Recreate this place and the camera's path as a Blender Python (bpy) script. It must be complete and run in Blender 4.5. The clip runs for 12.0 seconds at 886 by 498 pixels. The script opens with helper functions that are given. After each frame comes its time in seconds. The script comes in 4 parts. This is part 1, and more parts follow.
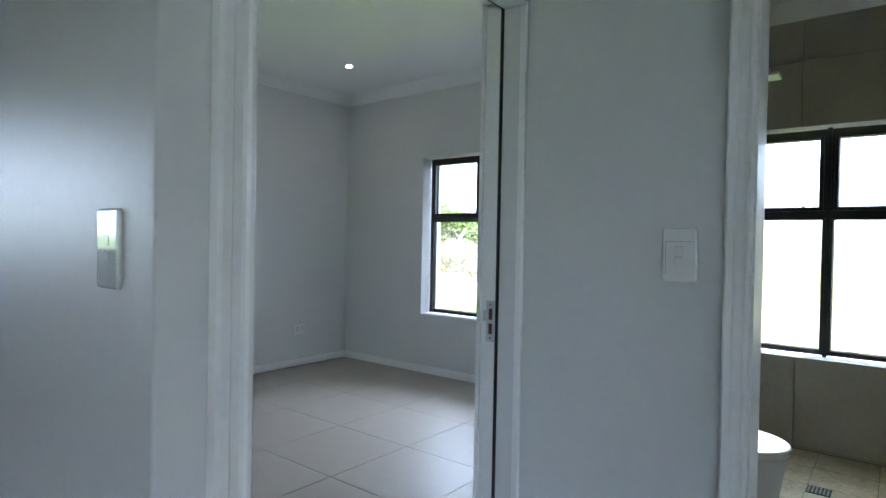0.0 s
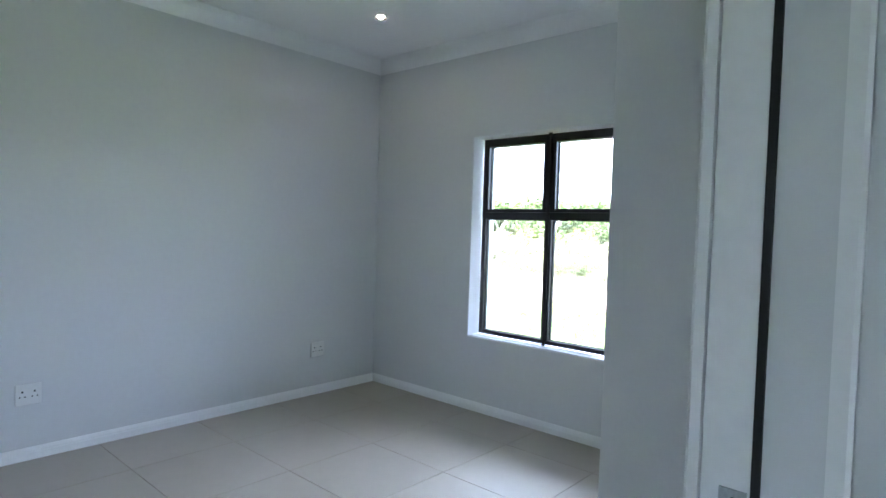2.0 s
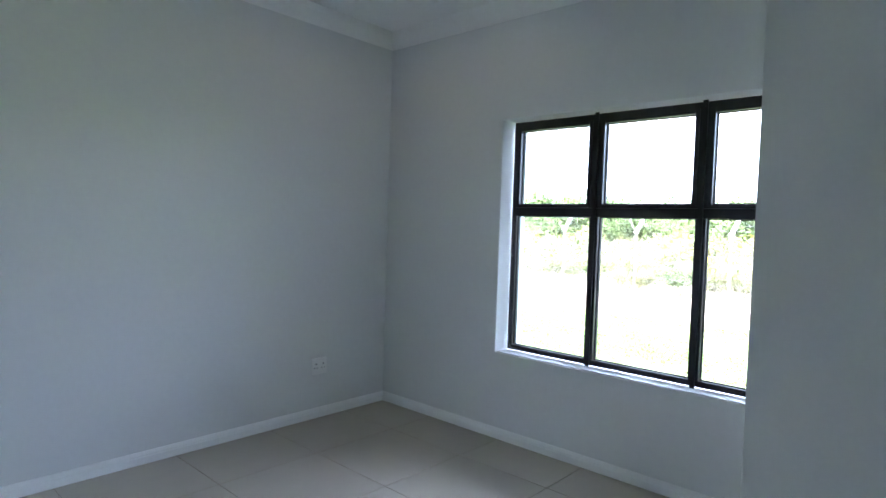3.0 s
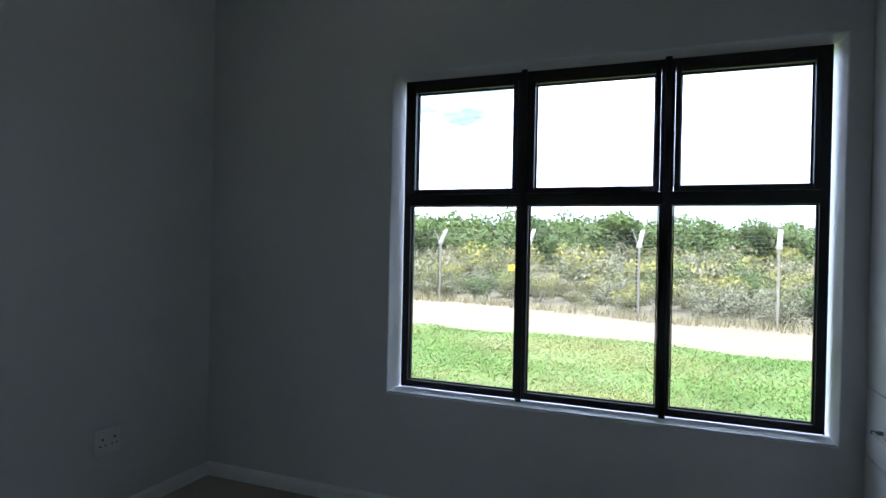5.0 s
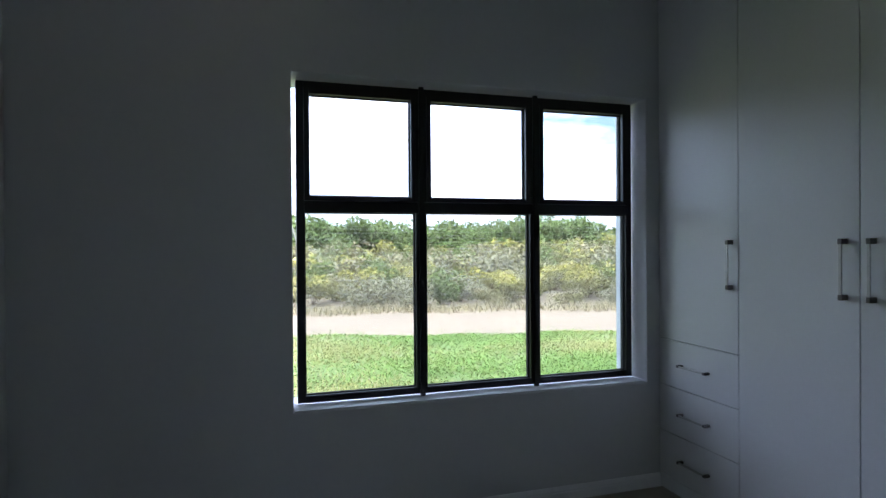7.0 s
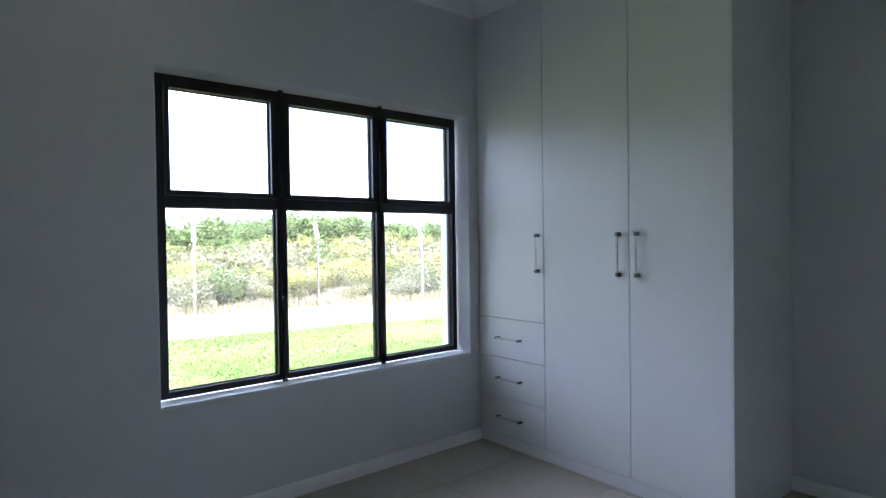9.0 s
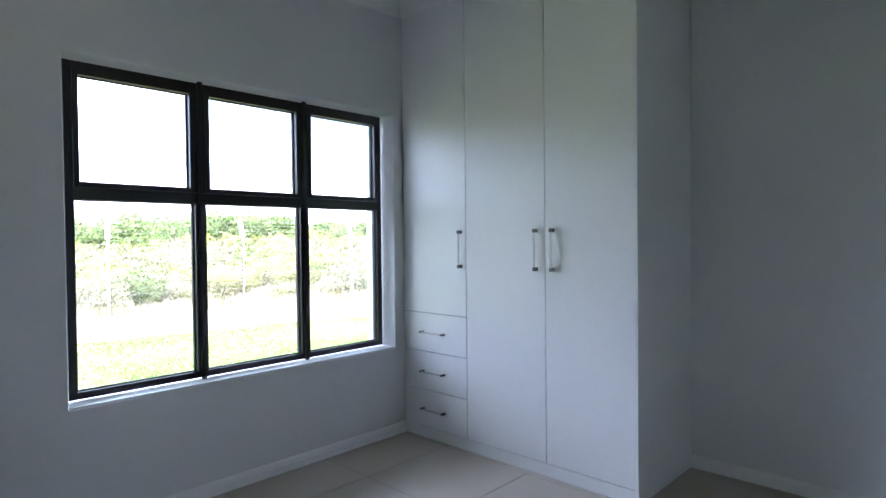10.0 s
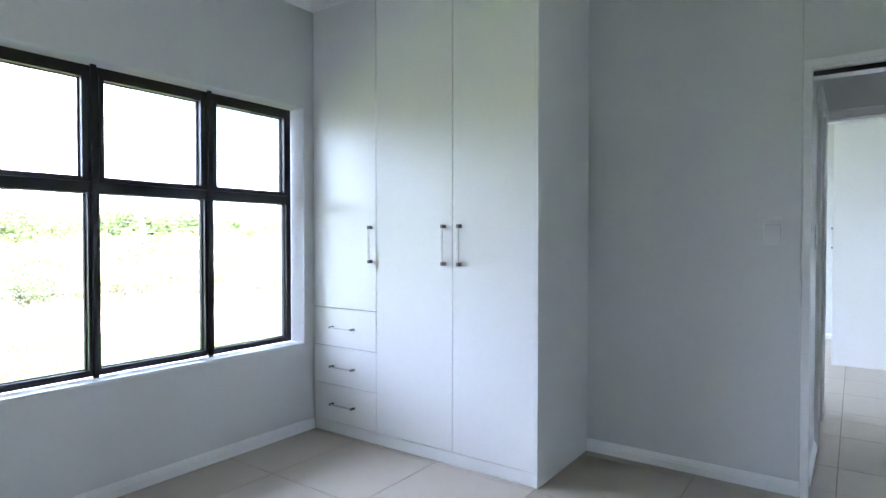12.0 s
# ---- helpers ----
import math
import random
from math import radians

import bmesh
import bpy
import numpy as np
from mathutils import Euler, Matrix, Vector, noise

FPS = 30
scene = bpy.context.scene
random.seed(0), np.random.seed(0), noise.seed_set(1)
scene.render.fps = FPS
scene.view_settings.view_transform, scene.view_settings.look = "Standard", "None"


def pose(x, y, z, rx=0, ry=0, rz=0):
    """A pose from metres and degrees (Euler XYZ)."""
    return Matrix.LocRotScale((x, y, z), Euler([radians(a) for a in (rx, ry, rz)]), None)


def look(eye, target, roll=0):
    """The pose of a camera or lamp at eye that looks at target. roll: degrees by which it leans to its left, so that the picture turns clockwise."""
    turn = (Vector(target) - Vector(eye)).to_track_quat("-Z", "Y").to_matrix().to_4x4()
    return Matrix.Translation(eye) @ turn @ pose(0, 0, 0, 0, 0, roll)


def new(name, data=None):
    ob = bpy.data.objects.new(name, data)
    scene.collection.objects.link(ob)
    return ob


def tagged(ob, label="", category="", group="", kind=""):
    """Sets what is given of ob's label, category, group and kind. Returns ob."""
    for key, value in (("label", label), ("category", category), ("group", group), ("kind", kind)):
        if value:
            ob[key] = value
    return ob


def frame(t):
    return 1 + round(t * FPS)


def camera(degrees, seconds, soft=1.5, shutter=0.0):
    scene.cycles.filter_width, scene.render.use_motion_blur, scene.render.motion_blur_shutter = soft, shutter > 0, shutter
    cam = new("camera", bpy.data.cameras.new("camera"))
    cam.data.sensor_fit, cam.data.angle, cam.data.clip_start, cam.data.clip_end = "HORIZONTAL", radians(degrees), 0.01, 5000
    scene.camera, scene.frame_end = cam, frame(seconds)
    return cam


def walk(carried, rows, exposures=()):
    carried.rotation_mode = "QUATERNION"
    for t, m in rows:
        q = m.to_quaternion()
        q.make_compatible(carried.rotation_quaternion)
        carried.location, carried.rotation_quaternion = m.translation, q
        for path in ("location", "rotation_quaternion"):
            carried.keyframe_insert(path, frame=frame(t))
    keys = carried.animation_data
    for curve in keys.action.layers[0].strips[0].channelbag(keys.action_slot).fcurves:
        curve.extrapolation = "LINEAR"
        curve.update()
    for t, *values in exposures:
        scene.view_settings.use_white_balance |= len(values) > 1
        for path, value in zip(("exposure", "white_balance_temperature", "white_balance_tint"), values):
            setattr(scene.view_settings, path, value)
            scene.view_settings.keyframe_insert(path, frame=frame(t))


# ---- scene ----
cam = camera(74.9, 12.0)
PATH = [
    (0, (4.66, -4.219, 1.26), (3.419, -2.651, 1.232), 1.1),
    (0.5, (4.415, -3.87, 1.261), (3.17, -2.305, 1.238), 1.1),
    (1, (4.259, -3.686, 1.3), (3.004, -2.13, 1.256), 1.1),
    (1.5, (4.049, -3.515, 1.333), (2.747, -1.998, 1.274), 1.5),
    (2, (3.819, -3.39, 1.36), (2.486, -1.901, 1.29), 1.8),
    (2.5, (3.551, -3.218, 1.375), (2.207, -1.745, 1.292), 1.9),
    (4.5, (2.579, -2.477, 1.272), (1.536, -0.771, 1.241), 1.7),
    (5, (2.277, -2.454, 1.253), (1.558, -0.587, 1.242), 1.2),
    (5.5, (1.868, -2.529, 1.253), (1.532, -0.557, 1.239), 0.7),
    (6, (1.524, -2.513, 1.25), (1.573, -0.514, 1.248), 0.3),
    (6.5, (1.218, -2.538, 1.259), (1.582, -0.572, 1.262), -0.1),
    (7, (0.954, -2.606, 1.289), (1.539, -0.693, 1.275), -0.4),
    (9, (0.422, -2.708, 1.275), (1.696, -1.166, 1.244), -0.8),
    (9.5, (0.398, -2.755, 1.271), (1.776, -1.307, 1.234), -0.7),
    (10, (0.411, -2.783, 1.257), (1.857, -1.402, 1.22), -0.6),
    (10.5, (0.421, -2.791, 1.257), (1.919, -1.467, 1.218), -0.4),
    (11, (0.411, -2.818, 1.246), (1.956, -1.549, 1.206), -0.4),
    (11.5, (0.41, -2.832, 1.251), (2.001, -1.622, 1.204), -0.1),
    (12, (0.397, -2.847, 1.228), (2.025, -1.687, 1.191), -0.0),
]
walk(cam, [(t, look(eye, target, roll)) for t, eye, target, roll in PATH],
     [(0, 3.45, 6050, 17), (1.0, 3.72, 5900, 17), (1.5, 3.85, 5850, 17), (2.0, 3.78, 5850, 17), (2.7, 3.7, 5850, 17), (4.3, 2.15, 5800, 20), (5.0, 1.58, 5900, 17), (5.5, 1.2, 6000, 15),
      (6.3, 1.2, 5950, 17), (7.2, 1.5, 5900, 20), (8.8, 2.4, 5950, 22), (10.0, 3.1, 5950, 22), (11.0, 3.55, 6000, 21), (12.0, 3.95, 6050, 21)])

# ---- daylight ----
SUN_AZ, SUN_EL = radians(205), radians(66)      # azimuth from +y towards +x
world = bpy.data.worlds.new("sky_light")
scene.world = world
world.use_nodes = True
wn, wl = world.node_tree.nodes, world.node_tree.links
sky = wn.new("ShaderNodeTexSky")
sky.sky_type, sky.sun_disc = "NISHITA", False
sky.sun_elevation, sky.sun_rotation = SUN_EL, SUN_AZ
sky.dust_density, sky.air_density, sky.ozone_density = 1.6, 1.0, 1.0
coord = wn.new("ShaderNodeTexCoord")
stretch = wn.new("ShaderNodeMapping")
stretch.inputs["Scale"].default_value = (1.0, 1.0, 3.5)
cloud = wn.new("ShaderNodeTexNoise")
cloud.inputs["Scale"].default_value, cloud.inputs["Detail"].default_value, cloud.inputs["Roughness"].default_value = 2.2, 7, 0.6
ramp = wn.new("ShaderNodeValToRGB")
ramp.color_ramp.elements[0].position, ramp.color_ramp.elements[1].position = 0.36, 0.62
mixc = wn.new("ShaderNodeMix")
mixc.data_type = "RGBA"
mixc.inputs["B"].default_value = (15.2, 17.4, 21.2, 1)
wl.new(coord.outputs["Generated"], stretch.inputs["Vector"])
wl.new(stretch.outputs["Vector"], cloud.inputs["Vector"])
wl.new(cloud.outputs["Fac"], ramp.inputs["Fac"])
wl.new(ramp.outputs["Color"], mixc.inputs["Factor"])
wl.new(sky.outputs["Color"], mixc.inputs["A"])
wl.new(mixc.outputs["Result"], wn["Background"].inputs["Color"])
wn["Background"].inputs["Strength"].default_value = 0.15
sun = new("sun", bpy.data.lights.new("sun", "SUN"))
sun.data.energy, sun.data.angle, sun.data.color = 4.3, radians(0.5), (1.0, 0.94, 0.84)
sun.matrix_world = look((20 * math.sin(SUN_AZ) * math.cos(SUN_EL), 20 * math.cos(SUN_AZ) * math.cos(SUN_EL), 20 * math.sin(SUN_EL)), (0, 0, 0))


# ---- materials ----
def material(name, color, rough=0.5, metal=0.0, vary=0.06, scale=1.5, fine=60.0, bump=0.0, bump_scale=200.0,
             island=0.0, per_object=0.0, sheen=None, spec=None, hue=0.0):
    """Principled surface with broad and fine variation of tone, optional relief and change from piece to piece."""
    m = bpy.data.materials.new(name)
    m.use_nodes = True
    n, l = m.node_tree.nodes, m.node_tree.links
    b = n["Principled BSDF"]
    b.inputs["Metallic"].default_value = metal
    if spec is not None:
        b.inputs["Specular IOR Level"].default_value = spec
    tc = n.new("ShaderNodeTexCoord")
    broad, grain = n.new("ShaderNodeTexNoise"), n.new("ShaderNodeTexNoise")
    broad.inputs["Scale"].default_value, broad.inputs["Detail"].default_value = scale, 4
    grain.inputs["Scale"].default_value, grain.inputs["Detail"].default_value = fine, 3
    for t in (broad, grain):
        l.new(tc.outputs["Object"], t.inputs["Vector"])
    total = n.new("ShaderNodeMath")
    total.operation = "ADD"
    l.new(broad.outputs["Fac"], total.inputs[0])
    l.new(grain.outputs["Fac"], total.inputs[1])
    span = n.new("ShaderNodeMapRange")
    span.inputs["From Min"].default_value, span.inputs["From Max"].default_value = 0.7, 1.3
    span.inputs["To Min"].default_value, span.inputs["To Max"].default_value = 1 - vary, 1 + vary
    l.new(total.outputs[0], span.inputs["Value"])
    hsv = n.new("ShaderNodeHueSaturation")
    hsv.inputs["Color"].default_value = (*color, 1)
    value = span.outputs["Result"]
    if island or per_object:
        if island:
            src = n.new("ShaderNodeNewGeometry").outputs["Random Per Island"]
        else:
            src = n.new("ShaderNodeObjectInfo").outputs["Random"]
        amount = island or per_object
        r = n.new("ShaderNodeMapRange")
        r.inputs["To Min"].default_value, r.inputs["To Max"].default_value = 1 - amount, 1 + amount
        l.new(src, r.inputs["Value"])
        mul = n.new("ShaderNodeMath")
        mul.operation = "MULTIPLY"
        l.new(value, mul.inputs[0])
        l.new(r.outputs["Result"], mul.inputs[1])
        value = mul.outputs[0]
        if hue:
            h = n.new("ShaderNodeMapRange")
            h.inputs["To Min"].default_value, h.inputs["To Max"].default_value = 0.5 - hue, 0.5 + hue
            l.new(src, h.inputs["Value"])
            l.new(h.outputs["Result"], hsv.inputs["Hue"])
    l.new(value, hsv.inputs["Value"])
    l.new(hsv.outputs["Color"], b.inputs["Base Color"])
    rr = n.new("ShaderNodeMapRange")
    rr.inputs["To Min"].default_value, rr.inputs["To Max"].default_value = max(rough - 0.06, 0.02), min(rough + 0.06, 1)
    l.new(broad.outputs["Fac"], rr.inputs["Value"])
    l.new(rr.outputs["Result"], b.inputs["Roughness"])
    if bump:
        bt, bn = n.new("ShaderNodeTexNoise"), n.new("ShaderNodeBump")
        bt.inputs["Scale"].default_value, bt.inputs["Detail"].default_value = bump_scale, 3
        bn.inputs["Strength"].default_value, bn.inputs["Distance"].default_value = bump, 0.002
        l.new(tc.outputs["Object"], bt.inputs["Vector"])
        l.new(bt.outputs["Fac"], bn.inputs["Height"])
        l.new(bn.outputs["Normal"], b.inputs["Normal"])
    return m


def glass_material(name):
    m = bpy.data.materials.new(name)
    m.use_nodes = True
    n, l = m.node_tree.nodes, m.node_tree.links
    n.remove(n["Principled BSDF"])
    clear, gloss, mix, fr = (n.new("ShaderNode" + k) for k in ("BsdfTransparent", "BsdfGlossy", "MixShader", "Fresnel"))
    # Grey tint dims the outdoor view more than the light coming in.
    clear.inputs["Color"].default_value = (0.80, 0.825, 0.815, 1)
    gloss.inputs["Roughness"].default_value = 0.02
    fr.inputs["IOR"].default_value = 1.3
    l.new(fr.outputs["Fac"], mix.inputs["Fac"])
    l.new(clear.outputs[0], mix.inputs[1])
    l.new(gloss.outputs[0], mix.inputs[2])
    l.new(mix.outputs[0], n["Material Output"].inputs["Surface"])
    return m


def frosted_material(name):
    m = bpy.data.materials.new(name)
    m.use_nodes = True
    b = m.node_tree.nodes["Principled BSDF"]
    b.inputs["Base Color"].default_value = (0.86, 0.93, 0.80, 1)
    b.inputs["Transmission Weight"].default_value, b.inputs["Roughness"].default_value, b.inputs["IOR"].default_value = 1.0, 0.22, 1.45
    return m


def leaf_material(name, color, amount=0.3, hue=0.02, vary=0.16, scale=0.6):
    m = material(name, color, 0.6, vary=vary, scale=scale, fine=8, island=amount, hue=hue, spec=0.25)
    n, l = m.node_tree.nodes, m.node_tree.links
    b, out = n["Principled BSDF"], n["Material Output"]
    tr, mix = n.new("ShaderNodeBsdfTranslucent"), n.new("ShaderNodeMixShader")
    mix.inputs["Fac"].default_value = 0.3
    l.new(b.inputs["Base Color"].links[0].from_socket, tr.inputs["Color"])
    l.new(b.outputs[0], mix.inputs[1])
    l.new(tr.outputs[0], mix.inputs[2])
    l.new(mix.outputs[0], out.inputs["Surface"])
    return m


M_WALL = material("grey_wall_paint", (0.67, 0.678, 0.68), 0.38, vary=0.02, scale=0.8, fine=30, bump=0.12, bump_scale=350)
M_REVEAL = material("white_plaster_paint", (0.66, 0.675, 0.69), 0.5, vary=0.03, scale=2, fine=40, bump=0.2, bump_scale=160)
M_CEIL = material("ceiling_paint", (0.84, 0.84, 0.835), 0.8, vary=0.02, scale=1, fine=30, bump=0.08, bump_scale=260)
M_TRIM = material("white_gloss_trim", (0.82, 0.82, 0.82), 0.35, vary=0.03, scale=3, fine=50)
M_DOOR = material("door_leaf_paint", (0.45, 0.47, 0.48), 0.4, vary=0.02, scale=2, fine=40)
M_BOARD = material("white_melamine_board", (0.82, 0.82, 0.82), 0.38, vary=0.015, scale=1.2, fine=90, bump=0.06, bump_scale=500)
# Near-black that paints shade into the wardrobe and switch gaps.
M_GAP_SHADE = material("gap_shade", (0.03, 0.03, 0.03), 0.8, vary=0.1)
M_SEAL = material("black_rubber_seal", (0.015, 0.015, 0.016), 0.7, vary=0.1)
M_ALU = material("black_powder_coated_aluminium", (0.016, 0.016, 0.019), 0.38, vary=0.12, scale=6, fine=300, bump=0.05, bump_scale=900)
M_GASKET = material("black_gasket", (0.012, 0.012, 0.012), 0.8, vary=0.1)
M_GLASS = glass_material("window_glass")
M_FROST = frosted_material("obscure_window_glass")
M_TILE = material("cream_porcelain_tile", (0.41, 0.36, 0.30), 0.42, vary=0.03, scale=2.2, fine=9, per_object=0.03, bump=0.03, bump_scale=60)
M_GROUT = material("brown_grout", (0.16, 0.14, 0.12), 0.9, vary=0.15, scale=9, fine=120)
M_BTILE = material("taupe_bathroom_tile", (0.36, 0.335, 0.27), 0.3, vary=0.08, scale=3, fine=30, per_object=0.05)
M_BFLOOR = material("mottled_beige_floor_tile", (0.42, 0.34, 0.22), 0.35, vary=0.35, scale=5, fine=30, per_object=0.12)
M_CERAMIC = material("white_ceramic", (0.82, 0.82, 0.82), 0.08, vary=0.02)
M_CHROME = material("brushed_chrome", (0.60, 0.595, 0.58), 0.32, 1.0, vary=0.08, scale=30, fine=400)
M_FOOT = material("dark_nickel", (0.16, 0.15, 0.145), 0.35, 1.0, vary=0.1, scale=30, fine=300)
M_STEEL = material("galvanised_strike_steel", (0.55, 0.57, 0.58), 0.35, 1.0, vary=0.12, scale=30, fine=200)
M_WOOD = material("raw_timber", (0.13, 0.05, 0.025), 0.8, vary=0.3, scale=30, fine=200)
M_PLASTIC = material("white_plastic", (0.80, 0.80, 0.79), 0.25, vary=0.02, scale=8)
M_PLASTIC_NEW = material("glossy_new_white_plastic", (0.62, 0.64, 0.65), 0.07, vary=0.02, scale=8)
# Flat black for shade in holes and under the drain; insulators share it.
M_HOLE = material("hole_shade_and_insulator_black", (0.01, 0.01, 0.01), 0.9, vary=0.1)
M_OUTWALL = material("cream_exterior_plaster", (0.68, 0.67, 0.64), 0.85, vary=0.05, scale=2, fine=50, bump=0.4, bump_scale=120)
M_ROOF = material("grey_roof_sheet", (0.2, 0.2, 0.21), 0.6, vary=0.1)
M_POST = material("weathered_concrete_post", (0.30, 0.27, 0.225), 0.9, vary=0.18, scale=5, fine=60, bump=0.4, bump_scale=60)
M_ARM = material("pale_concrete_arm", (0.40, 0.385, 0.33), 0.9, vary=0.12, scale=5, fine=60)
M_WIRE = material("galvanised_wire", (0.36, 0.37, 0.36), 0.6, 0.3, vary=0.2, scale=5)
M_SIGN = material("yellow_sign_paint", (0.75, 0.62, 0.03), 0.5, vary=0.06, scale=6)
M_SIGNMARK = material("black_sign_paint", (0.03, 0.03, 0.03), 0.5, vary=0.1)
M_LAWN = material("lawn_soil_and_thatch", (0.125, 0.180, 0.050), 0.95, vary=0.25, scale=1.6, fine=22, bump=0.8, bump_scale=40)
M_BLADE = leaf_material("grass_blades", (0.180, 0.285, 0.072), 0.15, 0.02, 0.22, 0.9)
M_BLADE_PALE = leaf_material("yellowing_grass_blades", (0.330, 0.335, 0.120), 0.15, 0.02, 0.2, 0.9)
M_SAND = material("pale_sandy_track", (0.225, 0.180, 0.122), 0.95, vary=0.14, scale=1.1, fine=30, bump=0.6, bump_scale=30)
M_VELD = material("scrub_soil", (0.172, 0.145, 0.092), 0.95, vary=0.3, scale=0.7, fine=14, bump=0.6, bump_scale=20)
M_GREY = leaf_material("grey_green_scrub_leaves", (0.280, 0.272, 0.165), 0.4, 0.015)
M_GREEN = leaf_material("green_scrub_leaves", (0.145, 0.190, 0.060), 0.35, 0.02)
M_SAGE = leaf_material("olive_scrub_leaves", (0.255, 0.245, 0.105), 0.35, 0.02)
M_YELLOW = leaf_material("yellow_flower_heads", (0.414, 0.387, 0.099), 0.25, 0.015)
M_STRAW = leaf_material("dry_straw_grass", (0.32, 0.285, 0.17), 0.3, 0.01)
M_TWIG = leaf_material("dry_twigs", (0.128, 0.096, 0.064), 0.35, 0.01)
M_TREE = leaf_material("dark_tree_leaves", (0.155, 0.210, 0.068), 0.4, 0.025)
M_BARK = material("grey_brown_bark", (0.130, 0.100, 0.075), 0.95, vary=0.3, scale=4, fine=30)
M_LAMP = bpy.data.materials.new("lit_lamp")
M_LAMP.use_nodes = True
M_LAMP.node_tree.nodes["Principled BSDF"].inputs["Emission Color"].default_value = (1.0, 0.86, 0.66, 1)
M_LAMP.node_tree.nodes["Principled BSDF"].inputs["Emission Strength"].default_value = 14.0


# ---- builders ----
def box(bm, x0, x1, y0, y1, z0, z1, bevel=0.0):
    r = bmesh.ops.create_cube(bm, size=1)
    vs = r["verts"]
    for v in vs:
        v.co = ((x0 + x1) / 2 + v.co.x * (x1 - x0), (y0 + y1) / 2 + v.co.y * (y1 - y0), (z0 + z1) / 2 + v.co.z * (z1 - z0))
    if bevel:
        es = list({e for v in vs for e in v.link_edges})
        bmesh.ops.bevel(bm, geom=es, offset=bevel, segments=2, affect="EDGES", profile=0.7)
    return vs


def cyl(bm, p0, p1, r0, r1=None, seg=16):
    r1 = r0 if r1 is None else r1
    a, b = Vector(p0), Vector(p1)
    r = bmesh.ops.create_cone(bm, cap_ends=True, segments=seg, radius1=r0, radius2=r1, depth=(b - a).length)
    q = (b - a).to_track_quat("Z", "Y").to_matrix().to_4x4()
    bmesh.ops.transform(bm, matrix=Matrix.Translation((a + b) / 2) @ q, verts=r["verts"])
    return r["verts"]


def mesh_of(name, bm, mat, smooth=False):
    me = bpy.data.meshes.new(name)
    bmesh.ops.recalc_face_normals(bm, faces=bm.faces)
    bm.to_mesh(me)
    bm.free()
    for m in (mat if isinstance(mat, (list, tuple)) else [mat]):
        me.materials.append(m)
    if smooth:
        me.polygons.foreach_set("use_smooth", [True] * len(me.polygons))
    return me


def part(name, bm, mat, parent=None, label="", smooth=False):
    ob = new(name, mesh_of(name, bm, mat, smooth))
    ob.parent = parent
    if parent is not None:
        ob.matrix_parent_inverse = parent.matrix_world.inverted()
    return tagged(ob, label)


def base(name, x, y, z, label, category, group="", kind=""):
    ob = new(name)
    ob.location = (x, y, z)
    ob.matrix_world = Matrix.Translation((x, y, z))
    ob.empty_display_size = 0.1
    return tagged(ob, label, category, group, kind)


def boxes(name, mat, parent, *cells, bevel=0.002, label=""):
    bm = bmesh.new()
    for c in cells:
        box(bm, *c, bevel=bevel)
    return part(name, bm, mat, parent, label)


def sweep(bm, profile, path, place, closed=False):
    """Runs a closed profile of (offset, height) along a plan path with mitred corners; offset goes to the left of travel."""
    n, rings = len(path), []
    P = [Vector(p) for p in path]
    for i in range(n):
        a = (P[i] - P[i - 1]).normalized() if (i or closed) else None
        b = (P[(i + 1) % n] - P[i]).normalized() if (i < n - 1 or closed) else None
        na = Vector((-a.y, a.x)) if a else None
        nb = Vector((-b.y, b.x)) if b else None
        if na is None or nb is None:
            m = na or nb
        else:
            m = (na + nb) / (1 + na.dot(nb))
        rings.append([bm.verts.new(place(*(P[i] + m * d), h)) for d, h in profile])
    k = len(profile)
    for i in range(n if closed else n - 1):
        r0, r1 = rings[i], rings[(i + 1) % n]
        for j in range(k):
            bm.faces.new((r0[j], r0[(j + 1) % k], r1[(j + 1) % k], r1[j]))
    if not closed:
        bm.faces.new(rings[0])
        bm.faces.new(rings[-1][::-1])


